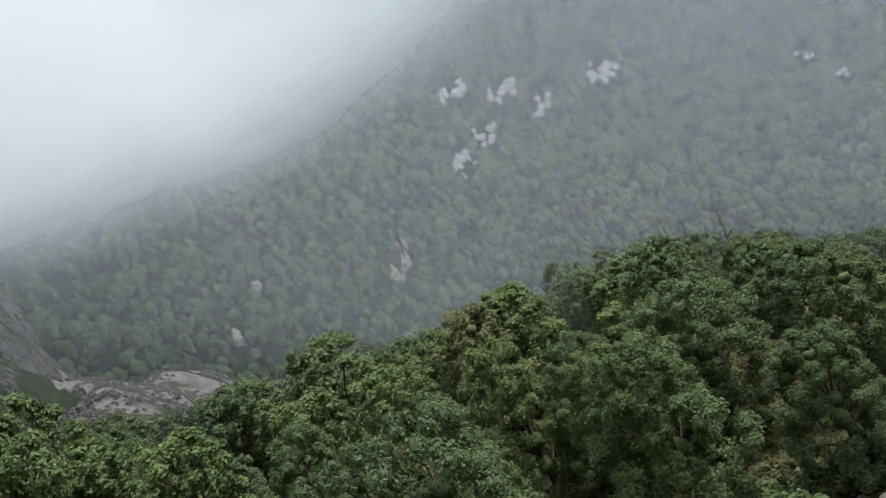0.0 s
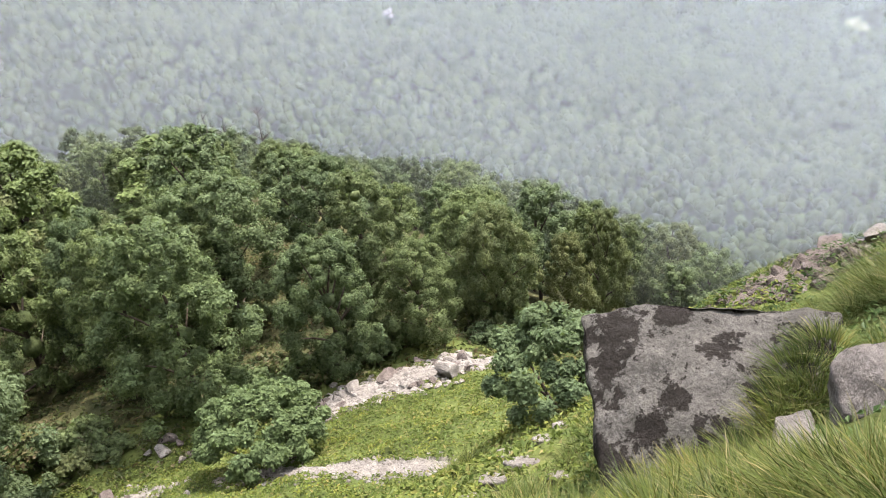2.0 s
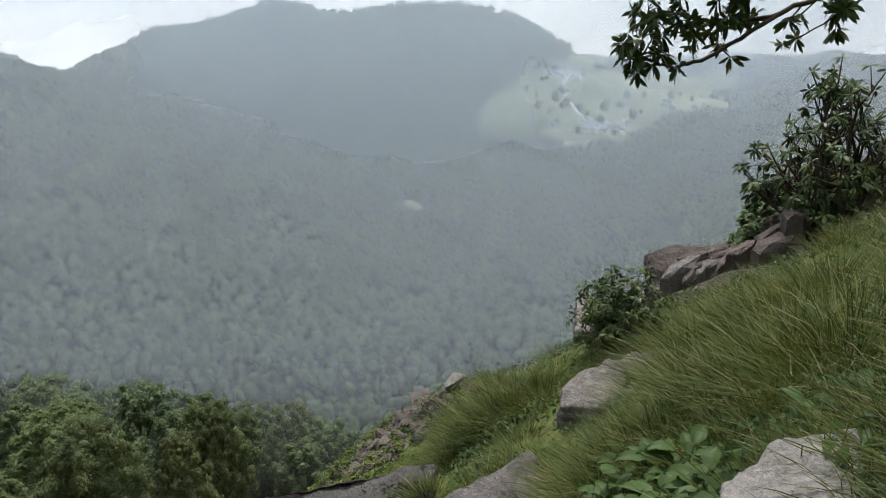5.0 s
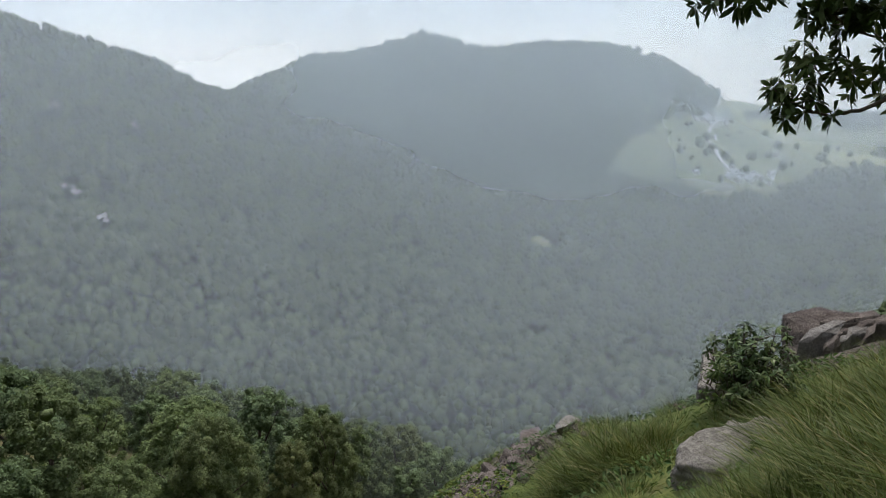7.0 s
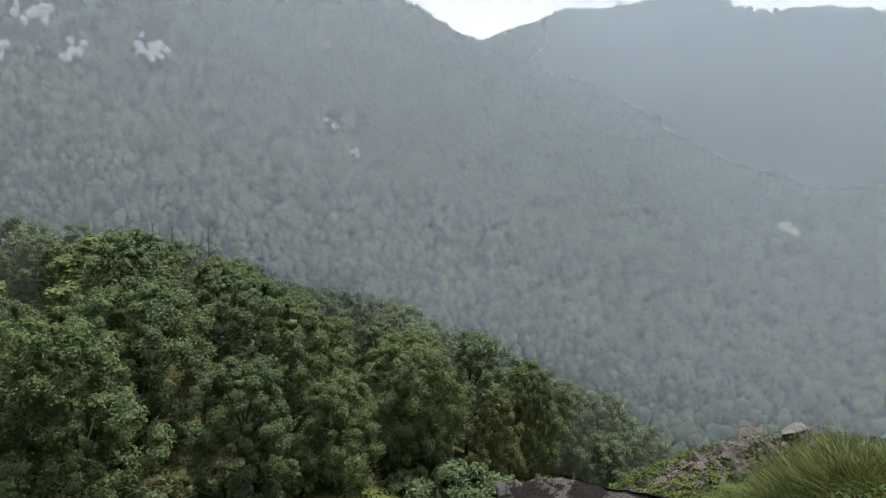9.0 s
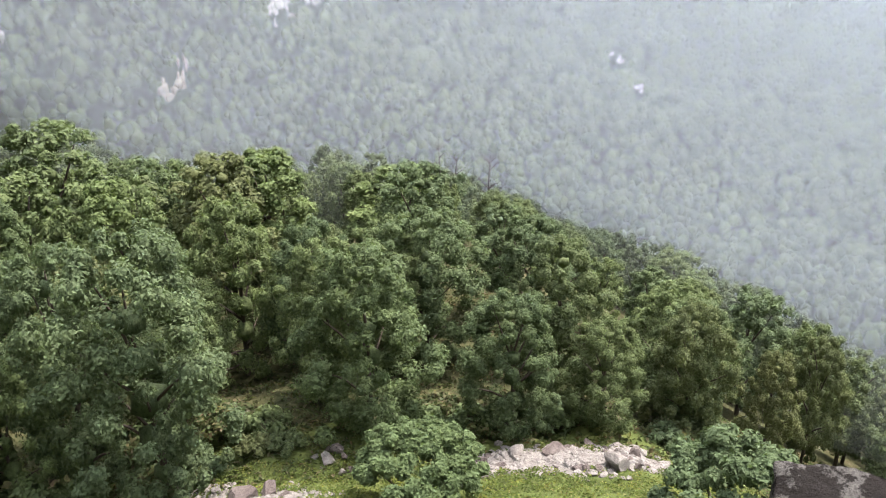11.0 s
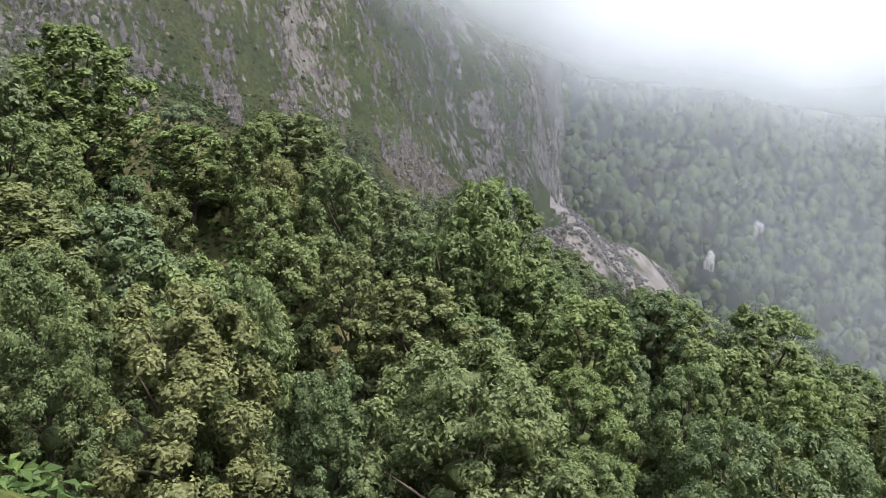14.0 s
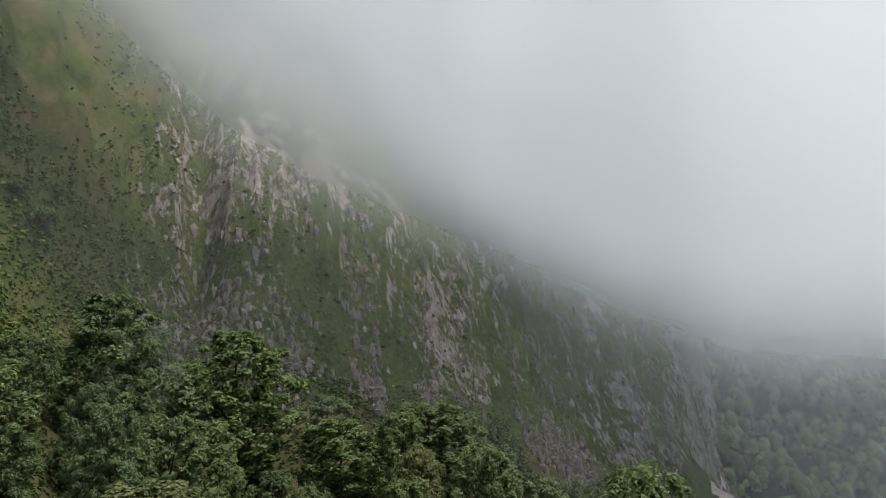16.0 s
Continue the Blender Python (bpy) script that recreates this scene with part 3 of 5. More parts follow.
# the skyline of the wood: height angle over the bearing
CREST_AT = [-95, -80, -74, -71.5, -66, -62.5, -59.5, -58, -54, -52, -50, -46, -43, -40.7, -37, -34, -31, -29.5, -27.5, -24, -19.5, -11, -8.5, -3, 0, 5, 10, 13, 19, 24, 30.5, 37, 41.4, 45.6, 50, 56, 70]
CREST_EL = [6, 6, 6, 8, 6, 6, 4, 0.2, -0.4, -1.8, 0.3, 0.8, -0.6, -5, -4.6, -3.6, -4.7, -6, -8.9, -10.4, -11.7, -12.2, -14.7, -15.9, -15.2, -15.5, -16.1, -16.9, -18.4, -19.8, -21.5, -23.3, -24.4, -26, -26.9, -30, -33]

# trees that stand out: bearing, distance, height angle of the top, width in degrees
FRONT_ROW = [(-34, 40.5, -16.1, 18), (-45.5, 41, -18, 12), (-41.5, 37, -27.5, 7), (-19.6, 37, -27, 9), (-9, 32.5, -19.8, 14), (9, 33.5, -22.5, 13), (22, 34, -26.7, 10.4), (30, 35.5, -28.3, 7.8), (37, 40, -26.3, 7), (43.5, 46, -28.6, 5.6),
             (-14.5, 38, -20.1, 11), (-57, 41, -11.5, 18), (-65.3, 38, -8.6, 9.5), (-52, 44, -10.6, 12.5), (-25.5, 46, -18, 10), (-1, 46, -18.5, 10), (14.5, 46, -20.5, 10), (-74, 40, -9, 10)]
CREST_ROW = [(-17.4, 54, -16.7, 9), (-19.5, 72, -11.8, 8), (-12.5, 68, -12.1, 9), (12.5, 64, -17.4, 9), (-38.5, 58, -11.5, 9), (-33, 66, -3.7, 10), (-71, 84, 8.4, 8), (-62, 92, 6.0, 9), (-67, 60, -4.3, 11), (-48.2, 86, 0.7, 8.5), (-60.5, 62, -6, 10), (-55, 84, -0.5, 7), (46.5, 54, -27.0, 5.4)]


def tree_spots():
    """Where the rest of the wood stands: a jittered grid over the slope below the scree, clear of the large trees."""
    g = np.random.default_rng(12)
    large = [(*polar(a, r), 0.34 * r * math.tan(radians(w))) for a, r, e, w in FRONT_ROW + CREST_ROW]
    spots = []
    for gx in np.arange(-125, 100, 7.2):
        for gy in np.arange(-30, 150, 7.2):
            x, y = gx + g.uniform(-2.8, 2.8), gy + g.uniform(-2.8, 2.8)
            pick = g.uniform()
            r, az = math.hypot(x, y), math.degrees(math.atan2(x, y))
            u, v = x * math.sin(DOWN) + y * math.cos(DOWN), x * math.cos(DOWN) - y * math.sin(DOWN)
            edge = 31.5 if v > -12 else float(np.interp(v, [-60, -36, -24, -12], [-14, 6, 20, 31.5]))
            if u < edge + 2 or r < (41 if az < -40 else 37) or r > 128 or az < -92 or az > 60 or (az > 40 and r < 52) or (az > 48 and r < 60):
                continue
            if any(math.hypot(x - p, y - q) < w for p, q, w in large):
                continue
            room = r * math.tan(radians(float(np.interp(az, CREST_AT, CREST_EL)))) - ground_at(x, y)
            spots.append((x, y, r, az, pick, room))
    return spots


def stand(kinds, first, x, y, height, turn, wide=1.0):
    ob = kinds[first % len(kinds)]
    base = 12.0 if kinds is NEAR_KINDS else 14.0
    s = height / base
    m = Matrix.Translation((x, y, ground_at(x, y) - 0.1)) @ Matrix.Rotation(turn, 4, "Z") @ Matrix.Diagonal((s * wide, s * wide, s, 1))
    if "set" in ob:
        return copy_at(ob, m)
    ob.matrix_basis = m
    ob["set"] = 1
    return ob


def merged(name, placed, mat, label, corners):
    """Many copies of a few meshes as one object."""
    pieces = []
    for me, m in placed:
        v = np.empty(len(me.vertices) * 3, np.float32)
        me.vertices.foreach_get("co", v)
        f = np.empty(len(me.loops), np.int32)
        me.loops.foreach_get("vertex_index", f)
        a = np.array(m)
        pieces.append((v.reshape(-1, 3) @ a[:3, :3].T + a[:3, 3], f.reshape(-1, corners)))
    ob = new(name, mesh_np(name, *joined(pieces)))
    ob.data.materials.append(mat)
    return tagged(ob, label, "trees", kind="stuff")


def plant_wood():
    g = np.random.default_rng(5)
    for n, (az, r, top, width) in enumerate(FRONT_ROW + CREST_ROW):
        x, y = polar(az, r)
        kinds, base, wide = (NEAR_KINDS, 12.0, 8.2) if r < 56 else (MID_KINDS, 14.0, 7.3)
        height = r * math.tan(radians(top)) - ground_at(x, y) + 0.1
        stand(kinds, n, x, y, height, g.uniform(0, 6.28), 2 * r * math.tan(radians(width / 2)) / wide / (height / base))
    back = []
    for n, (x, y, r, az, pick, room) in enumerate(tree_spots()):
        turn, wide = g.uniform(0, 6.28), g.uniform(0.9, 1.2)
        # none stands above the skyline of the wood, and those at the back just reach it
        height = min((8.0 + 4.5 * pick) if r < 53 else (10.5 + 6.5 * pick), (0.70 + 0.34 * pick) * room)
        if height < 3.5:
            continue
        if r < 53:
            stand(NEAR_KINDS, n, x, y, height, turn, wide)
        elif r < 82:
            stand(MID_KINDS, n, x, y, height, turn, wide)
        else:
            s = height / 14
            wide *= max(1.0, 0.7 / s)
            back.append((n % 4, Matrix.Translation((x, y, ground_at(x, y) - 0.1)) @ Matrix.Rotation(turn, 4, "Z") @ Matrix.Diagonal((s * wide, s * wide, s, 1))))
    merged("distant_trunks", [(FAR_SHAPES[k][0], m) for k, m in back], BARK, "dark trunks of the trees deeper in the wood", 4)
    merged("distant_crowns", [(FAR_SHAPES[k][1], m) for k, m in back], DEEP_WOOD, "green crowns of the trees deeper in the wood", 3)


plant_wood()


# ------------------------------------------------------------ rocks
def rock_material(name, dark, light, stain, moss=0.0, crack=1.0):
    m, nt, bsdf, _ = material(name, 0.85)
    fine, coarse = noise_node(nt, 22, 9, 0.72), noise_node(nt, 2.2, 8, 0.62)
    base = ramp(nt, coarse, [(0.3, dark), (0.7, light)])
    grain = ramp(nt, fine, [(0.3, (0.55, 0.55, 0.55)), (0.5, (1, 1, 1)), (0.75, (1.5, 1.48, 1.45))])
    c = blend(nt, 1.0, base, grain, "MULTIPLY")
    lichen = ramp(nt, noise_node(nt, 1.9, 12, 0.72, stretch=(1.0, 1.0, 0.6)), [(stain, (0, 0, 0)), (stain + 0.02, (1, 1, 1))])
    c = blend(nt, lichen, c, (0.013, 0.011, 0.010))
    pale = ramp(nt, noise_node(nt, 6.5, 5, 0.6), [(0.66, (0, 0, 0)), (0.72, (0.6, 0.6, 0.6))])
    c = blend(nt, pale, c, tuple(min(1, q * 1.5) for q in light))
    nt.links.new(c, bsdf.inputs["Base Color"])
    bump(nt, bsdf, blend(nt, 0.45, fine, noise_node(nt, 5.0, 9, 0.7)), 1.0, 0.11 * crack)
    return m


GREY_ROCK = rock_material("grey_lichen_rock", (0.036, 0.035, 0.032), (0.084, 0.080, 0.074), 0.495)
LIGHT_ROCK = rock_material("light_grey_rock", (0.061, 0.056, 0.053), (0.138, 0.128, 0.122), 0.64)
WHITE_ROCK = rock_material("bleached_boulder", (0.112, 0.104, 0.096), (0.320, 0.304, 0.284), 0.57)
PALE_ROCK = rock_material("pale_rock", (0.090, 0.081, 0.074), (0.177, 0.165, 0.151), 0.64)
BROWN_ROCK = rock_material("brown_rock", (0.050, 0.040, 0.037), (0.109, 0.093, 0.085), 0.60)


def rock_shape(seed, size, cuts=9, level=4, rough=0.05, planes=None):
    """A boulder: a ball cut by flat planes, then roughened."""
    g = np.random.default_rng(seed)
    v0, f0 = BALLS[level]
    v = v0 * 1.0
    if planes is None:
        planes = [(unit(g.normal(size=3)), g.uniform(0.55, 0.85)) for _ in range(cuts)]
    for nrm, at in planes:
        nrm = unit(np.asarray(nrm, float))
        over = np.clip(v @ nrm - at, 0, None)
        v = v - over[:, None] * nrm * 0.97
    n = fbm(v[:, 0] * 2.3 + seed, v[:, 1] * 2.3, v[:, 2] * 2.3, 5)
    v = v * (1 + rough * n)[:, None]
    return v * np.asarray(size), f0


def rock(name, seed, where, size, turn, mat, label, group="", **more):
    v, f = rock_shape(seed, size, **more)
    ob = new(name, mesh_np(name, v, f, True))
    ob.data.materials.append(mat)
    ob.matrix_basis = pose(*where, *turn)
    return tagged(ob, label, "rock", group)


def on_ray(az, el, dist):
    c = math.cos(radians(el))
    return (dist * c * math.sin(radians(az)), dist * c * math.cos(radians(az)), dist * math.sin(radians(el)))



def reach(az, el):
    """How far off the ground is along a bearing and a height angle."""
    d = np.concatenate([np.arange(1.0, 60, 0.05), np.arange(60, 4500, 1.5)])
    c = math.cos(radians(el))
    x, y = polar(az, d * c)
    hit = np.nonzero(land(x, y) > d * math.sin(radians(el)))[0]
    return float(d[hit[0]]) if len(hit) else 4000.0


HIDDEN = []      # bearings and distances kept free of tall grass


def hull_rock(name, outline, mat, label, depth=0.8, lean=0.1, cuts=12, rough=0.03, strata=0.0, seed=1, group="", dist=None, sink=0.25, category="rock", back_drop=0.6, soften=2):
    """A quarried-looking block: a hull through its corners, bevelled and roughened. Corners by bearing and height angle, standing on the ground."""
    low = min(outline, key=lambda p: p[1])
    high = max(outline, key=lambda p: p[1])
    d0 = dist or 0.95 * reach(*low)
    span = max(0.1, high[1] - low[1])
    ca, ce = (sum(p[k] for p in outline) / len(outline) for k in (0, 1))
    bm = bmesh.new()
    pts = []
    for a, e in outline:
        d = d0 * (1 + lean * (e - low[1]) / span)
        pts.append(Vector(on_ray(a, e, d)))
        back = Vector(on_ray(ca + (a - ca) * 0.85, ce + (e - ce) * 0.8 - back_drop, d + depth))
        pts.append(back)
        if e < ce:
            for p in (pts[-2], back):
                pts.append(Vector((p.x, p.y, min(p.z, ground_at(p.x, p.y)) - sink)))
    pts.append(Vector(on_ray(ca, ce, d0 * (1 + lean * 0.45) - depth * 0.12)))
    mid = sum(pts, Vector()) / len(pts)
    for p in pts:
        bm.verts.new(p - mid)
    bmesh.ops.convex_hull(bm, input=bm.verts)
    bmesh.ops.delete(bm, geom=[v for v in bm.verts if not v.link_faces], context="VERTS")
    bmesh.ops.triangulate(bm, faces=bm.faces)
    bmesh.ops.subdivide_edges(bm, edges=bm.edges, cuts=cuts, use_grid_fill=True)
    for _ in range(soften):
        bmesh.ops.smooth_vert(bm, verts=bm.verts, factor=0.5, use_axis_x=True, use_axis_y=True, use_axis_z=True)
    bm.normal_update()
    co = np.array([v.co for v in bm.verts])
    nr = np.array([v.normal for v in bm.verts])
    size = float(np.ptp(co, axis=0).max())
    k = 3.2 / size
    n = fbm(co[:, 0] * k + seed * 7.1, co[:, 1] * k, co[:, 2] * k, 5) + 0.5 * np.abs(fbm(co[:, 0] * k * 3, co[:, 1] * k * 3 + seed, co[:, 2] * k * 3, 3))
    if strata:
        lay = co[:, 2] * 22 / size + 2.2 * fbm(co[:, 0] * k * 0.6, co[:, 1] * k * 0.6, seed, 3)
        n = n + strata * (np.abs((lay % 2) - 1) - 0.5)
    co = co + nr * (n * rough * size)[:, None]
    f = np.array([[v.index for v in q.verts] for q in bm.faces]) if all(len(q.verts) == 3 for q in bm.faces) else None
    if f is None:
        bmesh.ops.triangulate(bm, faces=bm.faces)
        f = np.array([[v.index for v in q.verts] for q in bm.faces])
    bm.free()
    ob = new(name, mesh_np(name, co, f, soften > 0))
    ob.data.materials.append(mat)
    ob.location = mid
    HIDDEN.append((min(p[0] for p in outline) - 1, max(p[0] for p in outline) + 1, d0, d0 + depth, low[1], 1.5 if name == "boulder" else 0.7))
    return tagged(ob, label, category, group)


# ------------------------------------------------------------ rocks of the near slope
hull_rock("boulder", [(43.8, -35.2), (46.7, -34.6), (52.3, -33.9), (59.0, -33.1), (65.0, -33.0), (63.5, -42), (57.9, -45.0), (49.6, -48.2), (46.4, -48.8)], GREY_ROCK,
          "large grey boulder with black lichen stains on a grassy slope", depth=1.5, lean=0.16, cuts=26, rough=0.028, seed=3, back_drop=4.0)
hull_rock("boulder", [(64.9, -36.2), (66.5, -35.2), (73.3, -31.9), (75.1, -34.6), (72.9, -37.8), (68.8, -39.6), (66.2, -39.8)], LIGHT_ROCK,
          "angular grey boulder bedded in tall grass", depth=0.7, lean=0.06, cuts=16, rough=0.03, seed=4)
hull_rock("stone", [(61.0, -41.0), (63.8, -40.0), (65.3, -42.2), (61.9, -44.2)], LIGHT_ROCK, "small grey stone wedged under a boulder", depth=0.4, seed=5)
hull_rock("stone", [(64.0, -41.9), (67.2, -41.1), (68.3, -43.3), (64.1, -43.9)], LIGHT_ROCK, "small grey stone wedged under a boulder", depth=0.35, seed=6)
hull_rock("stone", [(70.3, -40.0), (73.6, -38.5), (75.2, -40.9), (71.0, -42.4)], LIGHT_ROCK, "flat grey stone half buried in grass", depth=0.4, seed=7)
hull_rock("boulder", [(75.4, -27.4), (78.8, -25.5), (83.2, -24.6), (82.2, -26.4), (81.8, -27.9), (78.4, -29.0), (75.6, -28.6)], PALE_ROCK,
          "layered pale brown rock jutting out of the grass", depth=0.5, lean=0.08, cuts=14, rough=0.035, strata=0.9, seed=8)
hull_rock("stone", [(80.7, -30.4), (81.8, -29.6), (83.3, -30.7), (82.2, -32.2)], GREY_ROCK, "small grey stone in tall grass", depth=0.25, seed=9)
hull_rock("boulder", [(89.1, -32.3), (93.3, -29.5), (98.4, -27.4), (102.7, -26.8), (104.4, -36), (96.0, -37.5), (90.2, -36.4)], WHITE_ROCK,
          "pale grey boulder beside broad green leaves", depth=0.7, lean=0.3, cuts=22, rough=0.03, strata=0.25, seed=10)
hull_rock("boulder", [(81.5, -17.6), (83.7, -16.5), (86.1, -16.8), (87.5, -19.4), (85.1, -21.3), (82.3, -20.4)], BROWN_ROCK,
          "brown rock outcrop with sharp edges above a shrub", depth=1.6, lean=0.03, cuts=8, rough=0.014, strata=0.8, seed=11, dist=17, soften=0)
hull_rock("stone", [(84.0, -19.2), (85.3, -18.0), (86.0, -18.8), (84.5, -19.9)], PALE_ROCK, "pale angular stone on a brown outcrop", depth=0.4, seed=12, dist=16.6)
hull_rock("boulder", [(83.6, -20.2), (87.2, -18.6), (93.2, -16.6), (93.4, -18.4), (89.2, -20.2), (84.5, -21.9)], BROWN_ROCK,
          "long brown rock slab on the slope", depth=1.2, lean=0.03, cuts=8, rough=0.014, strata=0.6, seed=13, dist=14, soften=0)


def layered_outcrop(count, seed):
    """Tilted slabs and blocks heaped along the crest of the slope."""
    g = np.random.default_rng(seed)
    for n in range(count):
        t = g.uniform(0, 1)
        a = 84 + 14.5 * t + g.normal() * 0.5
        e = float(np.interp(a, [82, 88, 92, 98], [-18.8, -16.6, -14.2, -11.6])) + g.uniform(-2.6, 1.2) * (0.45 + 0.55 * t)
        w, h, tilt = g.uniform(0.6, 1.9), g.uniform(0.25, 0.75), radians(g.normal(24, 12))
        ring = [(a + w * math.cos(q) * math.cos(tilt) - h * math.sin(q) * math.sin(tilt), e + w * math.cos(q) * math.sin(tilt) + h * math.sin(q) * math.cos(tilt))
                for q in (np.arange(6) + g.uniform(-0.3, 0.3, 6)) * 1.047]
        hull_rock("boulder", ring, (BROWN_ROCK, LIGHT_ROCK, BROWN_ROCK, BROWN_ROCK)[n % 4], "angular slab of a layered brown outcrop on the slope", depth=g.uniform(0.7, 1.4), lean=0.03, cuts=6, rough=0.013,
                  strata=0.7, seed=400 + n, group="slabs of the outcrop", dist=g.uniform(15.5, 17.5) + 1.5 * t, sink=0.8, soften=0)


layered_outcrop(44, 77)
hull_rock("boulder", [(62.8, -28.0), (64.3, -27.5), (64.7, -29.2), (62.7, -29.6)], BROWN_ROCK, "dark upright rock on a rubble heap", depth=0.6, seed=15, dist=15.5)
hull_rock("boulder", [(76.4, -20.8), (78.0, -20.6), (78.2, -23.2), (76.5, -23.4)], PALE_ROCK, "square pale rock behind a shrub", depth=0.6, seed=16, dist=13)
for n, (a, e, w) in enumerate([(34.5, -46.3, 1.6), (38.1, -45.2, 2.2), (43.0, -42.6, 1.8), (40.7, -43.6, 1.6), (36.2, -44.6, 1.0), (32.0, -47.5, 1.4), (41.6, -46.2, 1.2)]):
    hull_rock("stone", [(a - w, e - 0.3), (a - 0.3 * w, e + 0.15), (a + w, e + 0.05), (a + 0.8 * w, e - 0.5), (a - 0.7 * w, e - 0.55)], PALE_ROCK,
              "pale flat stone on the grassy slope", depth=0.7, cuts=8, rough=0.03, sink=0.1, seed=20 + n, group="stones on the grassy slope")


# ------------------------------------------------------------ stones
STONES = []
for n in range(8):
    sv, sf = rock_shape(70 + n, (0.62, 0.45, 0.34), level=3, rough=0.05, planes=[(unit(RNG.normal(size=3)), RNG.uniform(0.32, 0.7)) for _ in range(11)])
    STONES.append(mesh_np("stone", sv, sf, False))
    STONES[-1].materials.append(PALE_ROCK if n % 2 else BROWN_ROCK)


def stones_along(line, width, count, size, label, group, seed, shapes=range(8)):
    """Single stones strewn along a line of bearings and height angles."""
    g = np.random.default_rng(seed)
    knots = np.array([polar(a, reach(a, e) * math.cos(radians(e))) for a, e in line])
    for n in range(count):
        t = g.uniform(0, len(knots) - 1.001)
        p = knots[int(t)] * (1 - t % 1) + knots[int(t) + 1] * (t % 1) + g.normal(size=2) * width * 0.5
        s = size * g.uniform(0.45, 1.0) ** 1.5 * (1.9 if n % 9 == 0 else 1)
        ob = tagged(new("stone", STONES[shapes[n % len(shapes)]]), label, "stone", group)
        ob.matrix_basis = pose(p[0], p[1], ground_at(*p) + 0.12 * s + g.uniform(0, 0.15) * s, *g.uniform(-25, 25, 2), g.uniform(0, 360)) @ Matrix.Diagonal((s, s, s * g.uniform(0.7, 1.2), 1))


def gravel_along(name, line, width, count, size, label, seed, mat=PALE_ROCK):
    g = np.random.default_rng(seed)
    knots = np.array([polar(a, reach(a, e) * math.cos(radians(e))) for a, e in line])
    t = g.uniform(0, len(knots) - 1.001, count)
    p = knots[t.astype(int)] * (1 - t % 1)[:, None] + knots[t.astype(int) + 1] * (t % 1)[:, None] + g.normal(size=(count, 2)) * width * 0.5
    v0, f0 = BALLS[1]
    s = size * g.uniform(0.35, 1.1, count)
    V = v0[None] * (1 + 0.35 * g.uniform(-1, 1, (count, len(v0), 1))) * s[:, None, None] * (0.5, 0.5, 0.32)
    V += np.stack([p[:, 0], p[:, 1], land(p[:, 0], p[:, 1]) + 0.08 * s], -1)[:, None]
    F = f0[None] + (np.arange(count) * len(v0))[:, None, None]
    ob = new(name, mesh_np(name, V.reshape(-1, 3), F.reshape(-1, 3), False))
    ob.data.materials.append(mat)
    return tagged(ob, label, "gravel", kind="stuff")


BED = [(17.5, -39.9), (22, -39.4), (27, -38.9), (31, -38.5), (35.2, -38.3)]
stones_along(BED, 1.4, 105, 0.8, "pale angular stone in a dry stream bed", "stones of the dry stream bed", 31)
gravel_along("stream_gravel", BED, 1.5, 1100, 0.6, "pale broken stones filling a dry stream bed", 32)
BED2 = [(-21, -39.4), (-16, -39.3), (-9, -39.7), (-3, -40.4), (2.5, -40.9)]
stones_along(BED2, 1.0, 70, 0.85, "pale block of stone at the foot of the wood", "stones at the foot of the wood", 33)
gravel_along("broken_stones", BED2, 1.6, 600, 0.4, "small broken stones at the foot of the wood", 34)
stones_along([(3.5, -38.4), (5.5, -38.6), (7.5, -39.6)], 0.8, 14, 0.6, "brown stone in a gully by the wood", "stones of the gully", 35)
PATH_LINE = [(9, -42.0), (14, -43.0), (20, -44.0), (25, -44.8), (30.5, -45.4)]
gravel_along("path_gravel", PATH_LINE, 0.7, 2600, 0.2, "trodden gravel path across the meadow", 36)
stones_along([(55, -33.2), (58, -32.0), (60.5, -31.2), (63, -30.6)], 0.9, 130, 0.34, "brown angular stone of a rubble heap", "stones of the rubble heap", 37, (0, 2, 4, 6))
gravel_along("rubble", [(54.5, -33.4), (58, -32.2), (60.5, -31.2), (63, -30.6)], 1.0, 420, 0.34, "broken brown stones of a rubble heap", 39, BROWN_ROCK)
stones_along([(64, -29.6), (67, -28.4), (70.5, -27.6), (73.5, -26.2)], 0.7, 16, 0.45, "pale stone lying in low greenery", "stones on the crest", 38)


# ------------------------------------------------------------ grass and herbs
def plant_material(name, stops, gloss=0.5, through_light=0.3):
    m, nt, bsdf, out = material(name, gloss)
    geo = nt.nodes.new("ShaderNodeNewGeometry")
    per = ramp(nt, geo.outputs["Random Per Island"], stops)
    patch = ramp(nt, noise_node(nt, 1.1, 5), [(0.3, (0.58, 0.66, 0.66)), (0.5, (1, 1, 1)), (0.7, (1.5, 1.3, 0.95))])
    c = blend(nt, 1.0, per, patch, "MULTIPLY")
    nt.links.new(c, bsdf.inputs["Base Color"])
    tr = nt.nodes.new("ShaderNodeBsdfTranslucent")
    nt.links.new(c, tr.inputs[0])
    mix = nt.nodes.new("ShaderNodeMixShader")
    mix.inputs[0].default_value = through_light
    nt.links.new(bsdf.outputs[0], mix.inputs[1])
    nt.links.new(tr.outputs[0], mix.inputs[2])
    nt.links.new(mix.outputs[0], out.inputs[0])
    return m


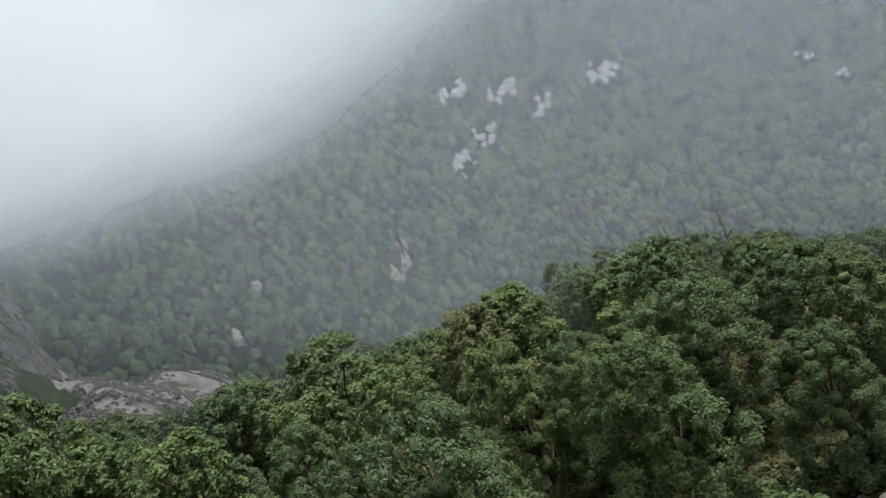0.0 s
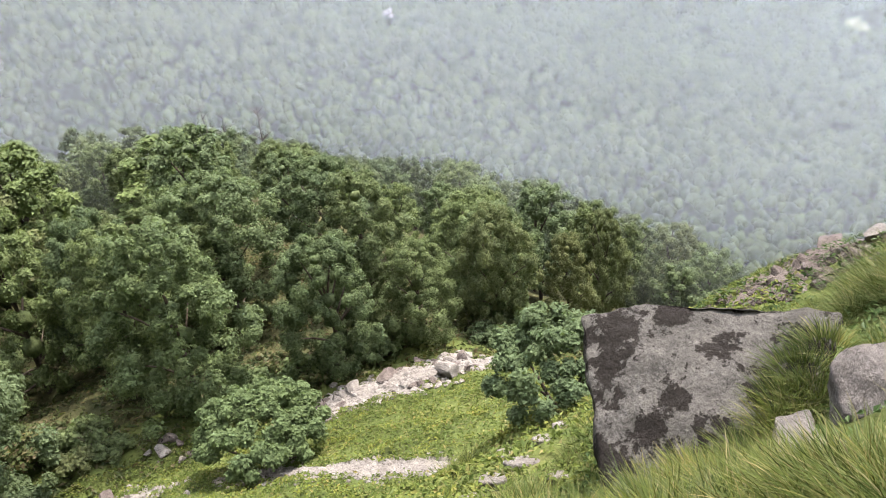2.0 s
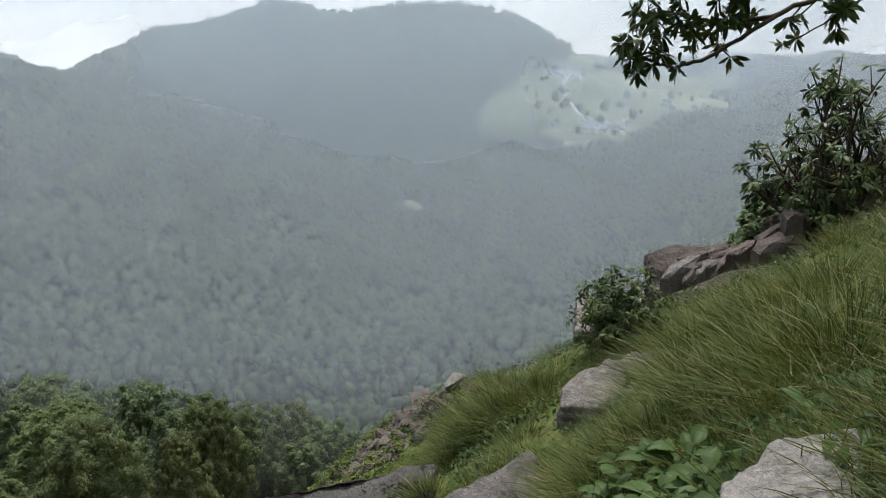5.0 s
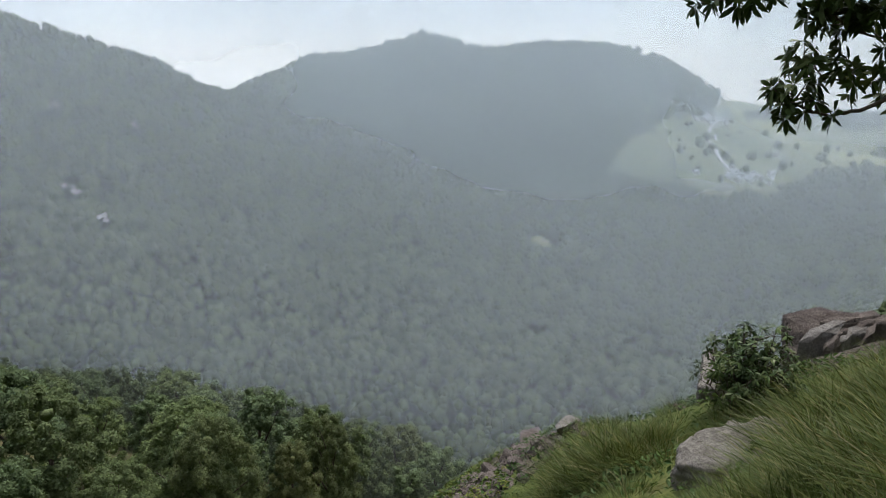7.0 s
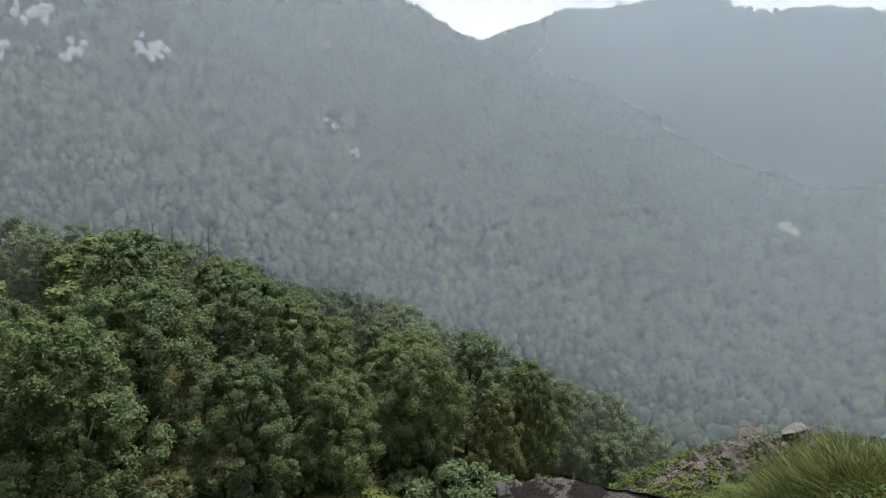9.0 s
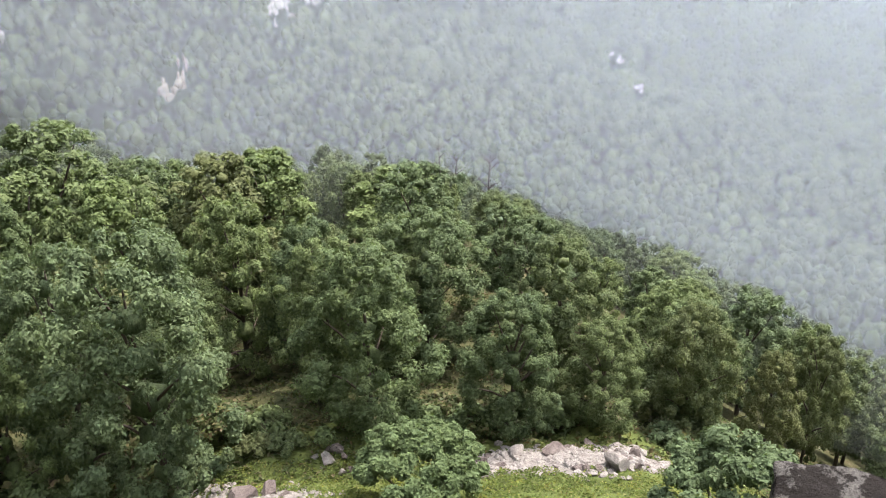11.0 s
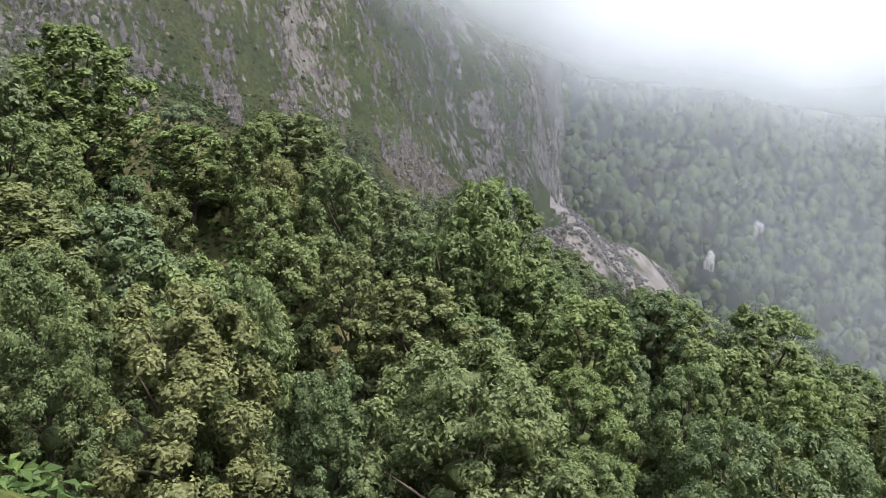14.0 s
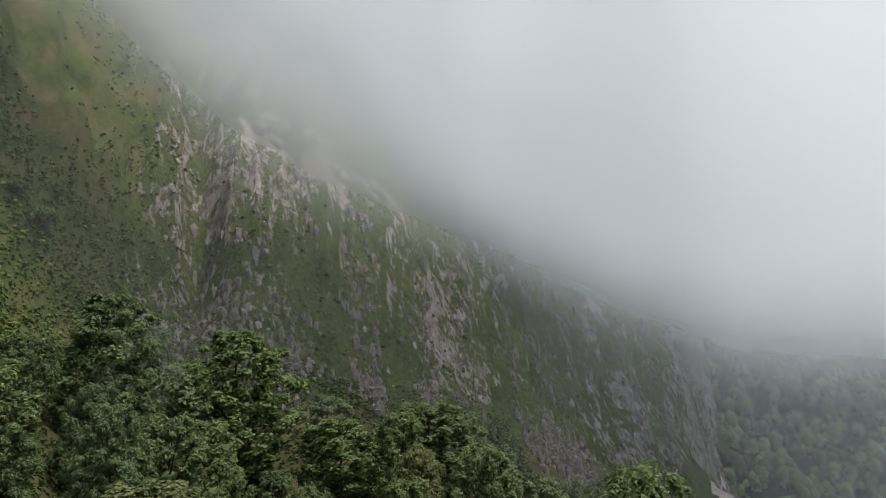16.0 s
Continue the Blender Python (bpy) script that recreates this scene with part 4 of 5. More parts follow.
GRASS = plant_material("tussock_grass", [(0.0, (0.024, 0.038, 0.009)), (0.5, (0.044, 0.062, 0.013)), (0.80, (0.072, 0.084, 0.022)), (0.95, (0.112, 0.104, 0.044)), (1.0, (0.160, 0.142, 0.078))])
HERB = plant_material("meadow_herbs", [(0.0, (0.046, 0.066, 0.016)), (0.5, (0.070, 0.094, 0.022)), (0.85, (0.094, 0.112, 0.030)), (1.0, (0.124, 0.114, 0.046))])
BROWN_HERB = plant_material("undergrowth", [(0.0, (0.034, 0.050, 0.018)), (0.5, (0.052, 0.066, 0.023)), (0.85, (0.072, 0.066, 0.031)), (1.0, (0.096, 0.078, 0.046))])
DOCK = plant_material("dock_leaf", [(0.0, (0.026, 0.048, 0.016)), (0.5, (0.036, 0.064, 0.020)), (1.0, (0.054, 0.084, 0.028))], 0.5)
RHODO = plant_material("rhododendron_leaf", [(0.0, (0.018, 0.032, 0.011)), (0.6, (0.032, 0.052, 0.016)), (1.0, (0.056, 0.072, 0.028))], 0.4, 0.12)


def blades(g, root, way, length, width, droop):
    """Arching blades: a spine of four points, tapering to a tip."""
    n = len(root)
    side = unit(np.cross(way, (0, 0, 1.0)) + 0.3 * g.normal(size=(n, 3)))
    fall = np.array([0.4 * math.sin(DOWN), 0.4 * math.cos(DOWN), -0.9])
    pts = []
    for s in (0.0, 0.4, 0.75, 1.0):
        pts.append(root + way * (length * s)[:, None] + fall * (droop * length * s**2)[:, None] + np.stack([way[:, 0], way[:, 1], 0 * length], 1) * (0.35 * length * s**2)[:, None])
    V = []
    for p, w in zip(pts[:3], (1.0, 0.8, 0.5)):
        V += [p - side * (width * w * 0.5)[:, None], p + side * (width * w * 0.5)[:, None]]
    V.append(pts[3])
    V = np.stack(V, 1)
    f = np.array([[0, 1, 3], [0, 3, 2], [2, 3, 5], [2, 5, 4], [4, 5, 6]])
    F = f[None] + (np.arange(n) * 7)[:, None, None]
    return V.reshape(-1, 3), F.reshape(-1, 3)


def tussocks(name, spots, count, length, label, seed):
    """spots: x, y, size of each tussock."""
    g = np.random.default_rng(seed)
    spots = np.asarray(spots)
    k = len(spots)
    sx = np.repeat(spots, count, 0)
    n = len(sx)
    a, q = g.uniform(0, 2 * np.pi, n), np.sqrt(g.uniform(0, 1, n))
    off = np.stack([np.cos(a), np.sin(a)], 1) * (q * 0.26)[:, None] * sx[:, 2:3]
    x, y = sx[:, 0] + off[:, 0], sx[:, 1] + off[:, 1]
    mound = 0.12 * sx[:, 2] * (1 - q**2)
    root = np.stack([x, y, (land(x, y) if spots.shape[1] == 3 else sx[:, 3]) + mound - 0.03], 1)
    way = unit(np.stack([np.cos(a) * q * 1.05 + g.normal(size=n) * 0.2 + 0.12 * math.sin(DOWN), np.sin(a) * q * 1.05 + g.normal(size=n) * 0.2 + 0.12, np.full(n, 1.0)], 1))
    ln = length * sx[:, 2] * g.uniform(0.55, 1.15, n)
    V, F = blades(g, root, way, ln, 0.0072 * g.uniform(0.7, 1.5, n) * (0.7 + 0.3 * sx[:, 2]), g.uniform(0.1, 0.55, n))
    ob = new(name, mesh_np(name, V, F, True))
    ob.data.materials.append(GRASS)
    return tagged(ob, label, "grass", kind="stuff")


def free(x, y):
    r, az = math.hypot(x, y), math.degrees(math.atan2(x, y))
    for a, b, near, far, low, margin in HIDDEN:
        flat = near * math.cos(radians(low))
        if a < az < b and flat - margin < r < far * math.cos(radians(low)):
            return False
    return True


HIDDEN.append((77, 93, 3.9, 5.6, -36, 0.3))      # a patch of broad leaves


def tussock_spots():
    g = np.random.default_rng(17)
    out = []
    while len(out) < 640:
        r = 1.5 * (11.5 ** g.uniform(0, 1))
        az = g.uniform(30, 116)
        x, y = polar(az, r)
        u = x * math.sin(DOWN) + y * math.cos(DOWN)
        if free(x, y) and (r > 2.6 or az > 98) and not (r > 7 and az < 60 and not (az < 50 and r < 13)):
            out.append((x, y, (0.45 + 1.0 * g.uniform() ** 2) * (0.75 if r < 3 else 1.0)))
    return out


tussocks("tussock_grass", tussock_spots(), 130, 0.33, "long arching tussock grass on the steep slope", 18)
BIG = [(71.5, -29.5, 2.0), (69.5, -30.5, 1.9), (67, -31.5, 1.7), (73.5, -28.8, 1.6), (66, -33.2, 1.2), (63, -36.5, 1.0), (61, -38.5, 1.0), (59.8, -37.6, 0.9), (85, -25, 2.0), (88, -23.5, 2.0), (91, -22, 2.0), (94, -20.5, 2.0),
       (84.5, -28, 1.6), (88, -27, 1.7), (92, -25.5, 1.8), (96, -24, 1.8), (80, -33.8, 1.5), (79.5, -35.5, 1.2), (82, -33, 1.4), (84, -31.5, 1.3), (87, -30, 1.3), (57.5, -46.5, 1.0), (54, -47.5, 1.0), (61, -46, 1.0), (65, -46, 1.0),
       (69, -45.5, 1.0), (73, -44.5, 1.0), (51, -49.5, 0.9)]
tussocks("tussock_grass", [(*polar(a, reach(a, e) * math.cos(radians(e))), s) for a, e, s in BIG], 620, 0.36, "thick tussocks of long grass between boulders", 19)

# grass hanging over the flank of the large boulder
FLANK = [(62.6, -36.2), (62.0, -38.4), (61.2, -40.1), (59.0, -42.7), (54.7, -44.9), (50.2, -46.7), (64.2, -34.4), (63.9, -37.7), (63.4, -40.2), (61.2, -43.0), (57.6, -45.0)]
near_face = 0.95 * reach(46.4, -48.8)
flank_spots = []
for a, e in FLANK:
    p = on_ray(a, e - 1.5, near_face * (1 + 0.16 * (e + 48.8) / 15.9) - 0.36)
    flank_spots.append((p[0], p[1], 1.05, p[2]))
tussocks("tussock_grass", flank_spots, 420, 0.24, "long grass growing over the flank of the large boulder", 20)


def herbs(name, count, az_range, r_range, size, mat, label, seed, test=None):
    """Low herbs: small leaves at a hand's height over the ground."""
    g = np.random.default_rng(seed)
    az, r = g.uniform(*az_range, count), np.sqrt(g.uniform(r_range[0] ** 2, r_range[1] ** 2, count))
    x, y = polar(az, r)
    u, v = x * math.sin(DOWN) + y * math.cos(DOWN), x * math.cos(DOWN) - y * math.sin(DOWN)
    clump = fbm(x * 0.9, y * 0.9, 31.0, 3)
    keep = clump + g.uniform(-0.8, 0.8, count) > -0.35
    if test:
        keep &= test(u, v)
    for line, clear in ((PATH_LINE, 0.55), (BED, 1.0), (BED2, 0.7)):
        knots = np.array([polar(a, reach(a, e) * math.cos(radians(e))) for a, e in line])
        for a, b in zip(knots[:-1], knots[1:]):
            t = np.clip(((x - a[0]) * (b - a)[0] + (y - a[1]) * (b - a)[1]) / ((b - a) @ (b - a)), 0, 1)
            keep &= np.hypot(x - a[0] - t * (b - a)[0], y - a[1] - t * (b - a)[1]) > clear * g.uniform(0.6, 1.2, count)
    x, y, clump = x[keep], y[keep], clump[keep]
    n = len(x)
    p = np.stack([x, y, land(x, y) + g.uniform(0.0, 0.16, n) + 0.14 * np.clip(clump + 0.3, 0, 1)], 1)
    nrm = unit(g.normal(size=(n, 3)) * 0.45 + (0, 0.15, 1))
    a = unit(np.cross(nrm, g.normal(size=(n, 3))))
    b = np.cross(nrm, a)
    s = size * g.uniform(0.5, 1.3, n)[:, None]
    V = np.stack([p - a * s * 0.5, p + b * s * 0.26 + nrm * s * 0.1, p + a * s * 0.5 - nrm * s * 0.15, p - b * s * 0.26 + nrm * s * 0.1], 1).reshape(-1, 3)
    ob = new(name, mesh_np(name, V, np.arange(n * 4).reshape(-1, 4), False))
    ob.data.materials.append(mat)
    return tagged(ob, label, "herbs", kind="stuff")


herbs("meadow_herbs", 150000, (-34, 52), (8, 36), 0.15, HERB, "bright green low herbs covering the meadow", 41, lambda u, v: (u < 30.5) & (v > -17))
herbs("undergrowth", 75000, (-85, 50), (22, 60), 0.34, BROWN_HERB, "olive and brown undergrowth at the foot of the trees", 42, lambda u, v: (u > 28.5) | (v < -10))
herbs("undergrowth", 42000, (-86, -16), (55, 128), 0.8, DOCK, "dark green undergrowth between the trees of the steep side", 45)
herbs("slope_herbs", 42000, (-95, -18), (4, 27), 0.14, DOCK, "olive green herbs on the steep slope by the wood", 44)
herbs("slope_herbs", 26000, (14, 62), (3.5, 17), 0.11, HERB, "leafy green herbs on the bank above the meadow", 46)
herbs("slope_herbs", 34000, (44, 100), (2.5, 26), 0.10, DOCK, "small green herbs between the grass and rocks", 43)


# ------------------------------------------------------------ shrubs of the meadow and the foot of the wood
def bush_kind(seed, width, height, clumps, leaves, leaf, mat, stems=5):
    g = np.random.default_rng(seed)
    a, q = np.arange(clumps) * 2.399 + g.uniform(-0.4, 0.4, clumps), np.sqrt((np.arange(clumps) + 0.5) / clumps)
    rad = width * 0.5 * q * 0.8
    z = height * (0.30 + 0.5 * np.sqrt(1 - 0.85 * q**2) * g.uniform(0.55, 1.05, clumps))
    c = np.stack([np.cos(a) * rad, np.sin(a) * rad, z], 1)
    r = width * g.uniform(0.6, 1.0, clumps) * 0.62 / clumps**0.5
    wood = []
    for k in range(stems):
        s = np.linspace(0, 1, 5)[:, None]
        tip = c[g.integers(clumps)]
        wood.append(tube(np.array([0.1 * math.cos(k), 0.1 * math.sin(k), -0.2]) * (1 - s) + tip * s + (0, 0, 0.1) * np.sin(s * 3.1), np.linspace(0.05, 0.015, 5) * height / 3, 5))
    wv, wf = joined(wood)
    crown = joined([leaves_on(g, c, r, leaves, leaf), lumps_in(g, c, r, 0.72)])
    return (mesh_np("stem", wv, wf, True), mesh_np("crown", *crown), mat)


def make_bush(name, kind, label, group=""):
    stems, crown, mat = kind
    ob = tagged(new(name), label, "bush", group)
    part("stem", stems, BARK, ob)
    part("crown", crown, mat, ob)
    return ob


def foot_of(az, el, nearer=0.0):
    d = (reach(az, el) - nearer) * math.cos(radians(el))
    return polar(az, d)


x, y = foot_of(13.5, -42.0)
round_bush = make_bush("bush", bush_kind(81, 6.6, 4.2, 90, 200, 0.19, BUSH_LEAF, 7), "rounded grey-green bush beside the dry stream bed")
round_bush.matrix_basis = pose(x, y, ground_at(x, y))
x, y = foot_of(42.5, -41.5)
lean_bush = make_bush("bush", bush_kind(82, 3.3, 3.0, 60, 150, 0.11, BUSH_LEAF, 8), "loose green bush with leaning stems on the meadow")
lean_bush.matrix_basis = pose(x, y, ground_at(x, y) - 0.2, 0, -12, 0)


def edge_bushes():
    """Low bushes along the foot of the wood."""
    g = np.random.default_rng(83)
    kinds = [make_bush("bush", bush_kind(84 + k, 2.6, 1.7, 16, 55, 0.24, m, 4), "low scrubby bush at the foot of the wood", "bushes at the foot of the wood") for k, m in enumerate((OAK, BROWN_HERB, OAK))]
    first = set()
    for n in range(90):
        az = g.uniform(-82, 48)
        r = float(np.interp(az, [-90, -60, -40, -20, 0, 30, 50], [22, 23, 27, 31, 31.8, 33.5, 43])) + abs(g.normal()) * 3
        x, y = polar(az, r)
        s = g.uniform(0.5, 1.25)
        m = pose(x, y, ground_at(x, y) - 0.1, 0, 0, g.uniform(0, 360)) @ Matrix.Diagonal((s, s, s * g.uniform(0.8, 1.2), 1))
        ob = kinds[n % 3]
        if n % 3 in first:
            copy_at(ob, m)
        else:
            ob.matrix_basis = m
            first.add(n % 3)


edge_bushes()


def understory():
    """Taller scrub that fills the gaps under the trees of the steep side."""
    g = np.random.default_rng(183)
    kinds = [make_bush("bush", bush_kind(184 + k, 4.4, 3.6, 20, 60, 0.32, OAK, 5), "leafy young scrub between the trees of the steep slope", "scrub between the trees") for k in range(2)]
    for n in range(64):
        az, r = g.uniform(-85, -8), g.uniform(34, 120)
        x, y = polar(az, r)
        s = g.uniform(0.7, 1.4)
        m = pose(x, y, ground_at(x, y) - 0.2, 0, 0, g.uniform(0, 360)) @ Matrix.Diagonal((s, s, s * g.uniform(0.9, 1.3), 1))
        if n < 2:
            kinds[n].matrix_basis = m
        else:
            copy_at(kinds[n % 2], m)


understory()


# ------------------------------------------------------------ bare trees on the crest of the wood
def snag_kind(seed, height, limbs):
    g = np.random.default_rng(seed)
    t = np.linspace(0, 1, 8)
    stem = np.stack([0.4 * np.sin(t * 3 + seed) * t, 0.3 * np.cos(t * 4) * t, t * height], 1)
    wood = [tube(stem, 0.2 * (1 - t) + 0.04, 6)]
    for k in range(limbs):
        h = g.uniform(0.5, 0.95)
        foot = np.array([np.interp(h, t, stem[:, q]) for q in range(3)])
        a = g.uniform(0, 6.28)
        s = np.linspace(0, 1, 5)[:, None]
        wood.append(tube(foot + s * np.array([math.cos(a), math.sin(a), 0.8]) * g.uniform(0.8, 2.0) + np.sin(s * 3) * g.normal(size=3) * 0.15, np.linspace(0.08, 0.025, 5), 5))
    return joined(wood)


for n, (az, r, h) in enumerate([(15.9, 100, 14.5), (19.8, 96, 12.5), (17.0, 102, 12), (-19.5, 84, 13)]):
    x, y = polar(az, r)
    ob = tagged(new("dead_tree"), "dead grey tree with bare broken limbs", "tree", "dead trees")
    part("trunk", mesh_np("trunk", *snag_kind(90 + n, h, 9), True), BARK, ob)
    ob.matrix_basis = pose(x, y, ground_at(x, y))


# ------------------------------------------------------------ rhododendrons
def rosettes(g, tips, ways, size, count=9):
    """Whorls of long drooping leaves at the ends of twigs."""
    c, w = np.repeat(tips, count, 0), unit(np.repeat(ways, count, 0))
    n = len(c)
    side = unit(np.cross(w, g.normal(size=(n, 3))))
    out = unit(side + w * g.uniform(-0.35, 0.8, (n, 1)) + (0, 0, -0.25))
    nrm = unit(np.cross(out, np.cross(w, out)) + 0.25 * g.normal(size=(n, 3)))
    b = unit(np.cross(nrm, out))
    s = (size * g.uniform(0.7, 1.2, n))[:, None]
    sag = np.array([0, 0, -0.16]) * s
    p0, pa, pb, tip = (c + out * s * k + sag * k * k for k in (0.06, 0.34, 0.74, 1.0))
    fold = nrm * s * 0.04
    V = np.stack([p0, pa + b * s * 0.12 + fold, pa - b * s * 0.12 + fold, pb + b * s * 0.13 + fold, pb - b * s * 0.13 + fold, tip], 1)
    f = np.array([[0, 2, 1], [1, 2, 4], [1, 4, 3], [3, 4, 5]])
    return V.reshape(-1, 3), (f[None] + (np.arange(n) * 6)[:, None, None]).reshape(-1, 3)


def branched(g, line, radius, twigs, reach_out, droop=0.0):
    """A limb along a line of points with twigs off it. Gives its tubes and its twig ends."""
    line = np.asarray(line, float)
    t = np.linspace(0, len(line) - 1, 5 * len(line))
    fine = np.stack([np.interp(t, np.arange(len(line)), line[:, q]) for q in range(3)], 1)
    fine[1:-1] = (fine[:-2] + 2 * fine[1:-1] + fine[2:]) / 4
    fine += g.normal(size=fine.shape) * radius * 0.35
    tubes = [tube(fine, np.linspace(radius, radius * 0.3, len(fine)), 6)]
    tips, ways = [fine[-1]], [fine[-1] - fine[-3]]
    for _ in range(twigs):
        k = g.integers(len(fine) // 5, len(fine) - 1)
        way = unit(unit(fine[k] - fine[k - 1]) + 0.75 * g.normal(size=3) + (0, 0, 0.25 - droop))
        ln = reach_out * g.uniform(0.5, 1.2)
        s = np.linspace(0, 1, 5)[:, None]
        path = fine[k] + way * s * ln + np.array([0, 0, 0.12]) * ln * s**2
        tubes.append(tube(path, np.linspace(radius * 0.4, radius * 0.16, 5), 5))
        tips.append(path[-1])
        ways.append(path[-1] - path[-2])
        if g.uniform() < 0.7:
            way2 = unit(way + 0.7 * g.normal(size=3))
            path2 = path[2] + way2 * s * ln * 0.55
            tubes.append(tube(path2, np.linspace(radius * 0.25, radius * 0.12, 5), 5))
            tips.append(path2[-1])
            ways.append(way2)
    return tubes, tips, ways


def rhododendron(name, limbs, leaf, label, seed, count=9, category="shrub"):
    """limbs: (points, radius, twigs, twig length)."""
    g = np.random.default_rng(seed)
    ob = tagged(new(name), label, category)
    tips, ways = [], []
    for pts, radius, twigs, ln in limbs:
        tb, tp, wy = branched(g, pts, radius, twigs, ln)
        v, f = joined(tb)
        part("branch", mesh_np("branch", v, f, True), BARK, ob)
        tips += tp
        ways += wy
    v, f = rosettes(g, np.array(tips), np.array(ways), leaf, count)
    part("leaves", mesh_np("leaves", v, f, False), RHODO, ob)
    return ob


def shrub_limbs(foot, width, height, count, seed):
    g = np.random.default_rng(seed)
    out = []
    for k in range(count):
        a, q = k * 2.4, math.sqrt((k + 0.5) / count)
        top = np.array(foot) + (math.cos(a) * width * 0.45 * q, math.sin(a) * width * 0.45 * q, height * (1 - 0.45 * q * q) * g.uniform(0.7, 1.0))
        mid = np.array(foot) * 0.5 + top * 0.5 + g.normal(size=3) * 0.05 * width
        out.append(([foot, mid, top], 0.014 * height, 15, 0.26 * width))
    return out


foot = Vector(on_ray(80, -25.2, 12.2))
foot.z = min(foot.z, ground_at(foot.x, foot.y) + 0.05)
rhododendron("shrub", shrub_limbs(tuple(foot), 1.45, 1.35, 20, 4), 0.11, "dark leathery-leaved shrub among rocks on the slope", 5, 9)
foot = Vector((*polar(94.0, 17.5), 0))
foot.z = ground_at(foot.x, foot.y) - 0.2
rhododendron("small_tree", shrub_limbs(tuple(foot), 3.4, 5.0, 20, 6), 0.22, "dark green small tree behind the rock outcrop", 7, 10, "tree")
foot = Vector((*polar(92.3, 19.5), 0))
foot.z = ground_at(foot.x, foot.y) - 0.2
back_bush = make_bush("bush", bush_kind(95, 4.2, 5.6, 90, 150, 0.15, BUSH_LEAF, 6), "dense green bush on the skyline of the slope")
back_bush.matrix_basis = pose(foot.x, foot.y, foot.z)


def along(spots):
    return [on_ray(a, e, d) for a, e, d in spots]


# its trunk stands off to one side, and the limbs reach out over the slope
root = Vector((5.2, -2.2, 0))
root.z = ground_at(root.x, root.y) - 0.2
fork = root + Vector((-0.3, 0.5, 3.0))
OVER = [
    ([tuple(root), tuple((root + fork) / 2 + Vector((0.1, 0, 0))), tuple(fork)], 0.11, 0, 0.3),
    ([tuple(fork)] + along([(97, 2.5, 5.2), (92.5, 0.2, 4.9), (90.0, -0.8, 4.7), (87.6, -2.4, 4.6), (85.4, -3.9, 4.5), (83.2, -4.3, 4.45), (81.4, -3.7, 4.4), (80.0, -2.6, 4.4)]), 0.018, 20, 0.12),
    (along([(90.0, -0.8, 4.7), (87.6, -1.4, 4.65), (85.2, -2.3, 4.6), (83.0, -1.9, 4.55), (81.4, -0.8, 4.5)]), 0.010, 20, 0.12),
    (along([(92.5, 0.2, 4.9), (88.6, 0.4, 4.7), (85.6, 0.6, 4.6), (83.6, 1.4, 4.55), (82.2, 2.6, 4.5)]), 0.010, 30, 0.14),
    ([tuple(fork)] + along([(95, 5.5, 4.9), (90, 4.8, 4.7), (86.6, 3.9, 4.6), (84.2, 3.6, 4.5), (82.8, 4.0, 4.5)]), 0.015, 44, 0.17),
    ([tuple(fork)] + along([(96, 9.0, 4.8), (88, 7.2, 4.6), (82, 5.0, 4.5), (78, 3.5, 4.4), (75.6, 2.9, 4.35)]), 0.012, 26, 0.11),
    (along([(97, 2.5, 5.2), (94, -0.5, 5.0), (91.8, -2.0, 4.9), (90.2, -2.8, 4.85)]), 0.008, 7, 0.10),
]
rhododendron("rhododendron_tree", OVER, 0.088, "rhododendron tree with dark drooping leaves on thin crooked branches", 9, 10, "tree")


# ------------------------------------------------------------ broad-leaved docks
def dock_leaf(seed, length, width):
    g = np.random.default_rng(seed)
    i, j = np.meshgrid(np.linspace(0, 1, 8), np.linspace(-1, 1, 5), indexing="ij")
    w = width * np.sin(np.clip(i * 0.93 + 0.07, 0, 1) ** 0.75 * np.pi) ** 0.8
    x, y = i * length, j * w * 0.5
    z = 0.35 * length * i - 0.5 * length * i**2 + 0.16 * width * np.abs(j) + 0.05 * width * np.sin(i * 17 + seed) * np.abs(j) + 0.01 * g.normal(size=i.shape) * width
    v = np.stack([x, y, z], -1).reshape(-1, 3)
    a, b = np.meshgrid(np.arange(7), np.arange(4), indexing="ij")
    f = np.stack([a * 5 + b, (a + 1) * 5 + b, (a + 1) * 5 + b + 1, a * 5 + b + 1], -1).reshape(-1, 4)
    stalk = tube([[-0.35 * length, 0, -0.25 * length], [-0.1 * length, 0, -0.04 * length], [0.1 * length, 0, 0.03 * length]], [0.005, 0.004, 0.003], 5)
    v, f = joined([(v, f), stalk])
    me = mesh_np("leaf", v, f, True)
    me.materials.append(DOCK)
    return me


DOCK_LEAVES = [dock_leaf(k, 0.15, 0.072 + 0.008 * (k % 3)) for k in range(5)]


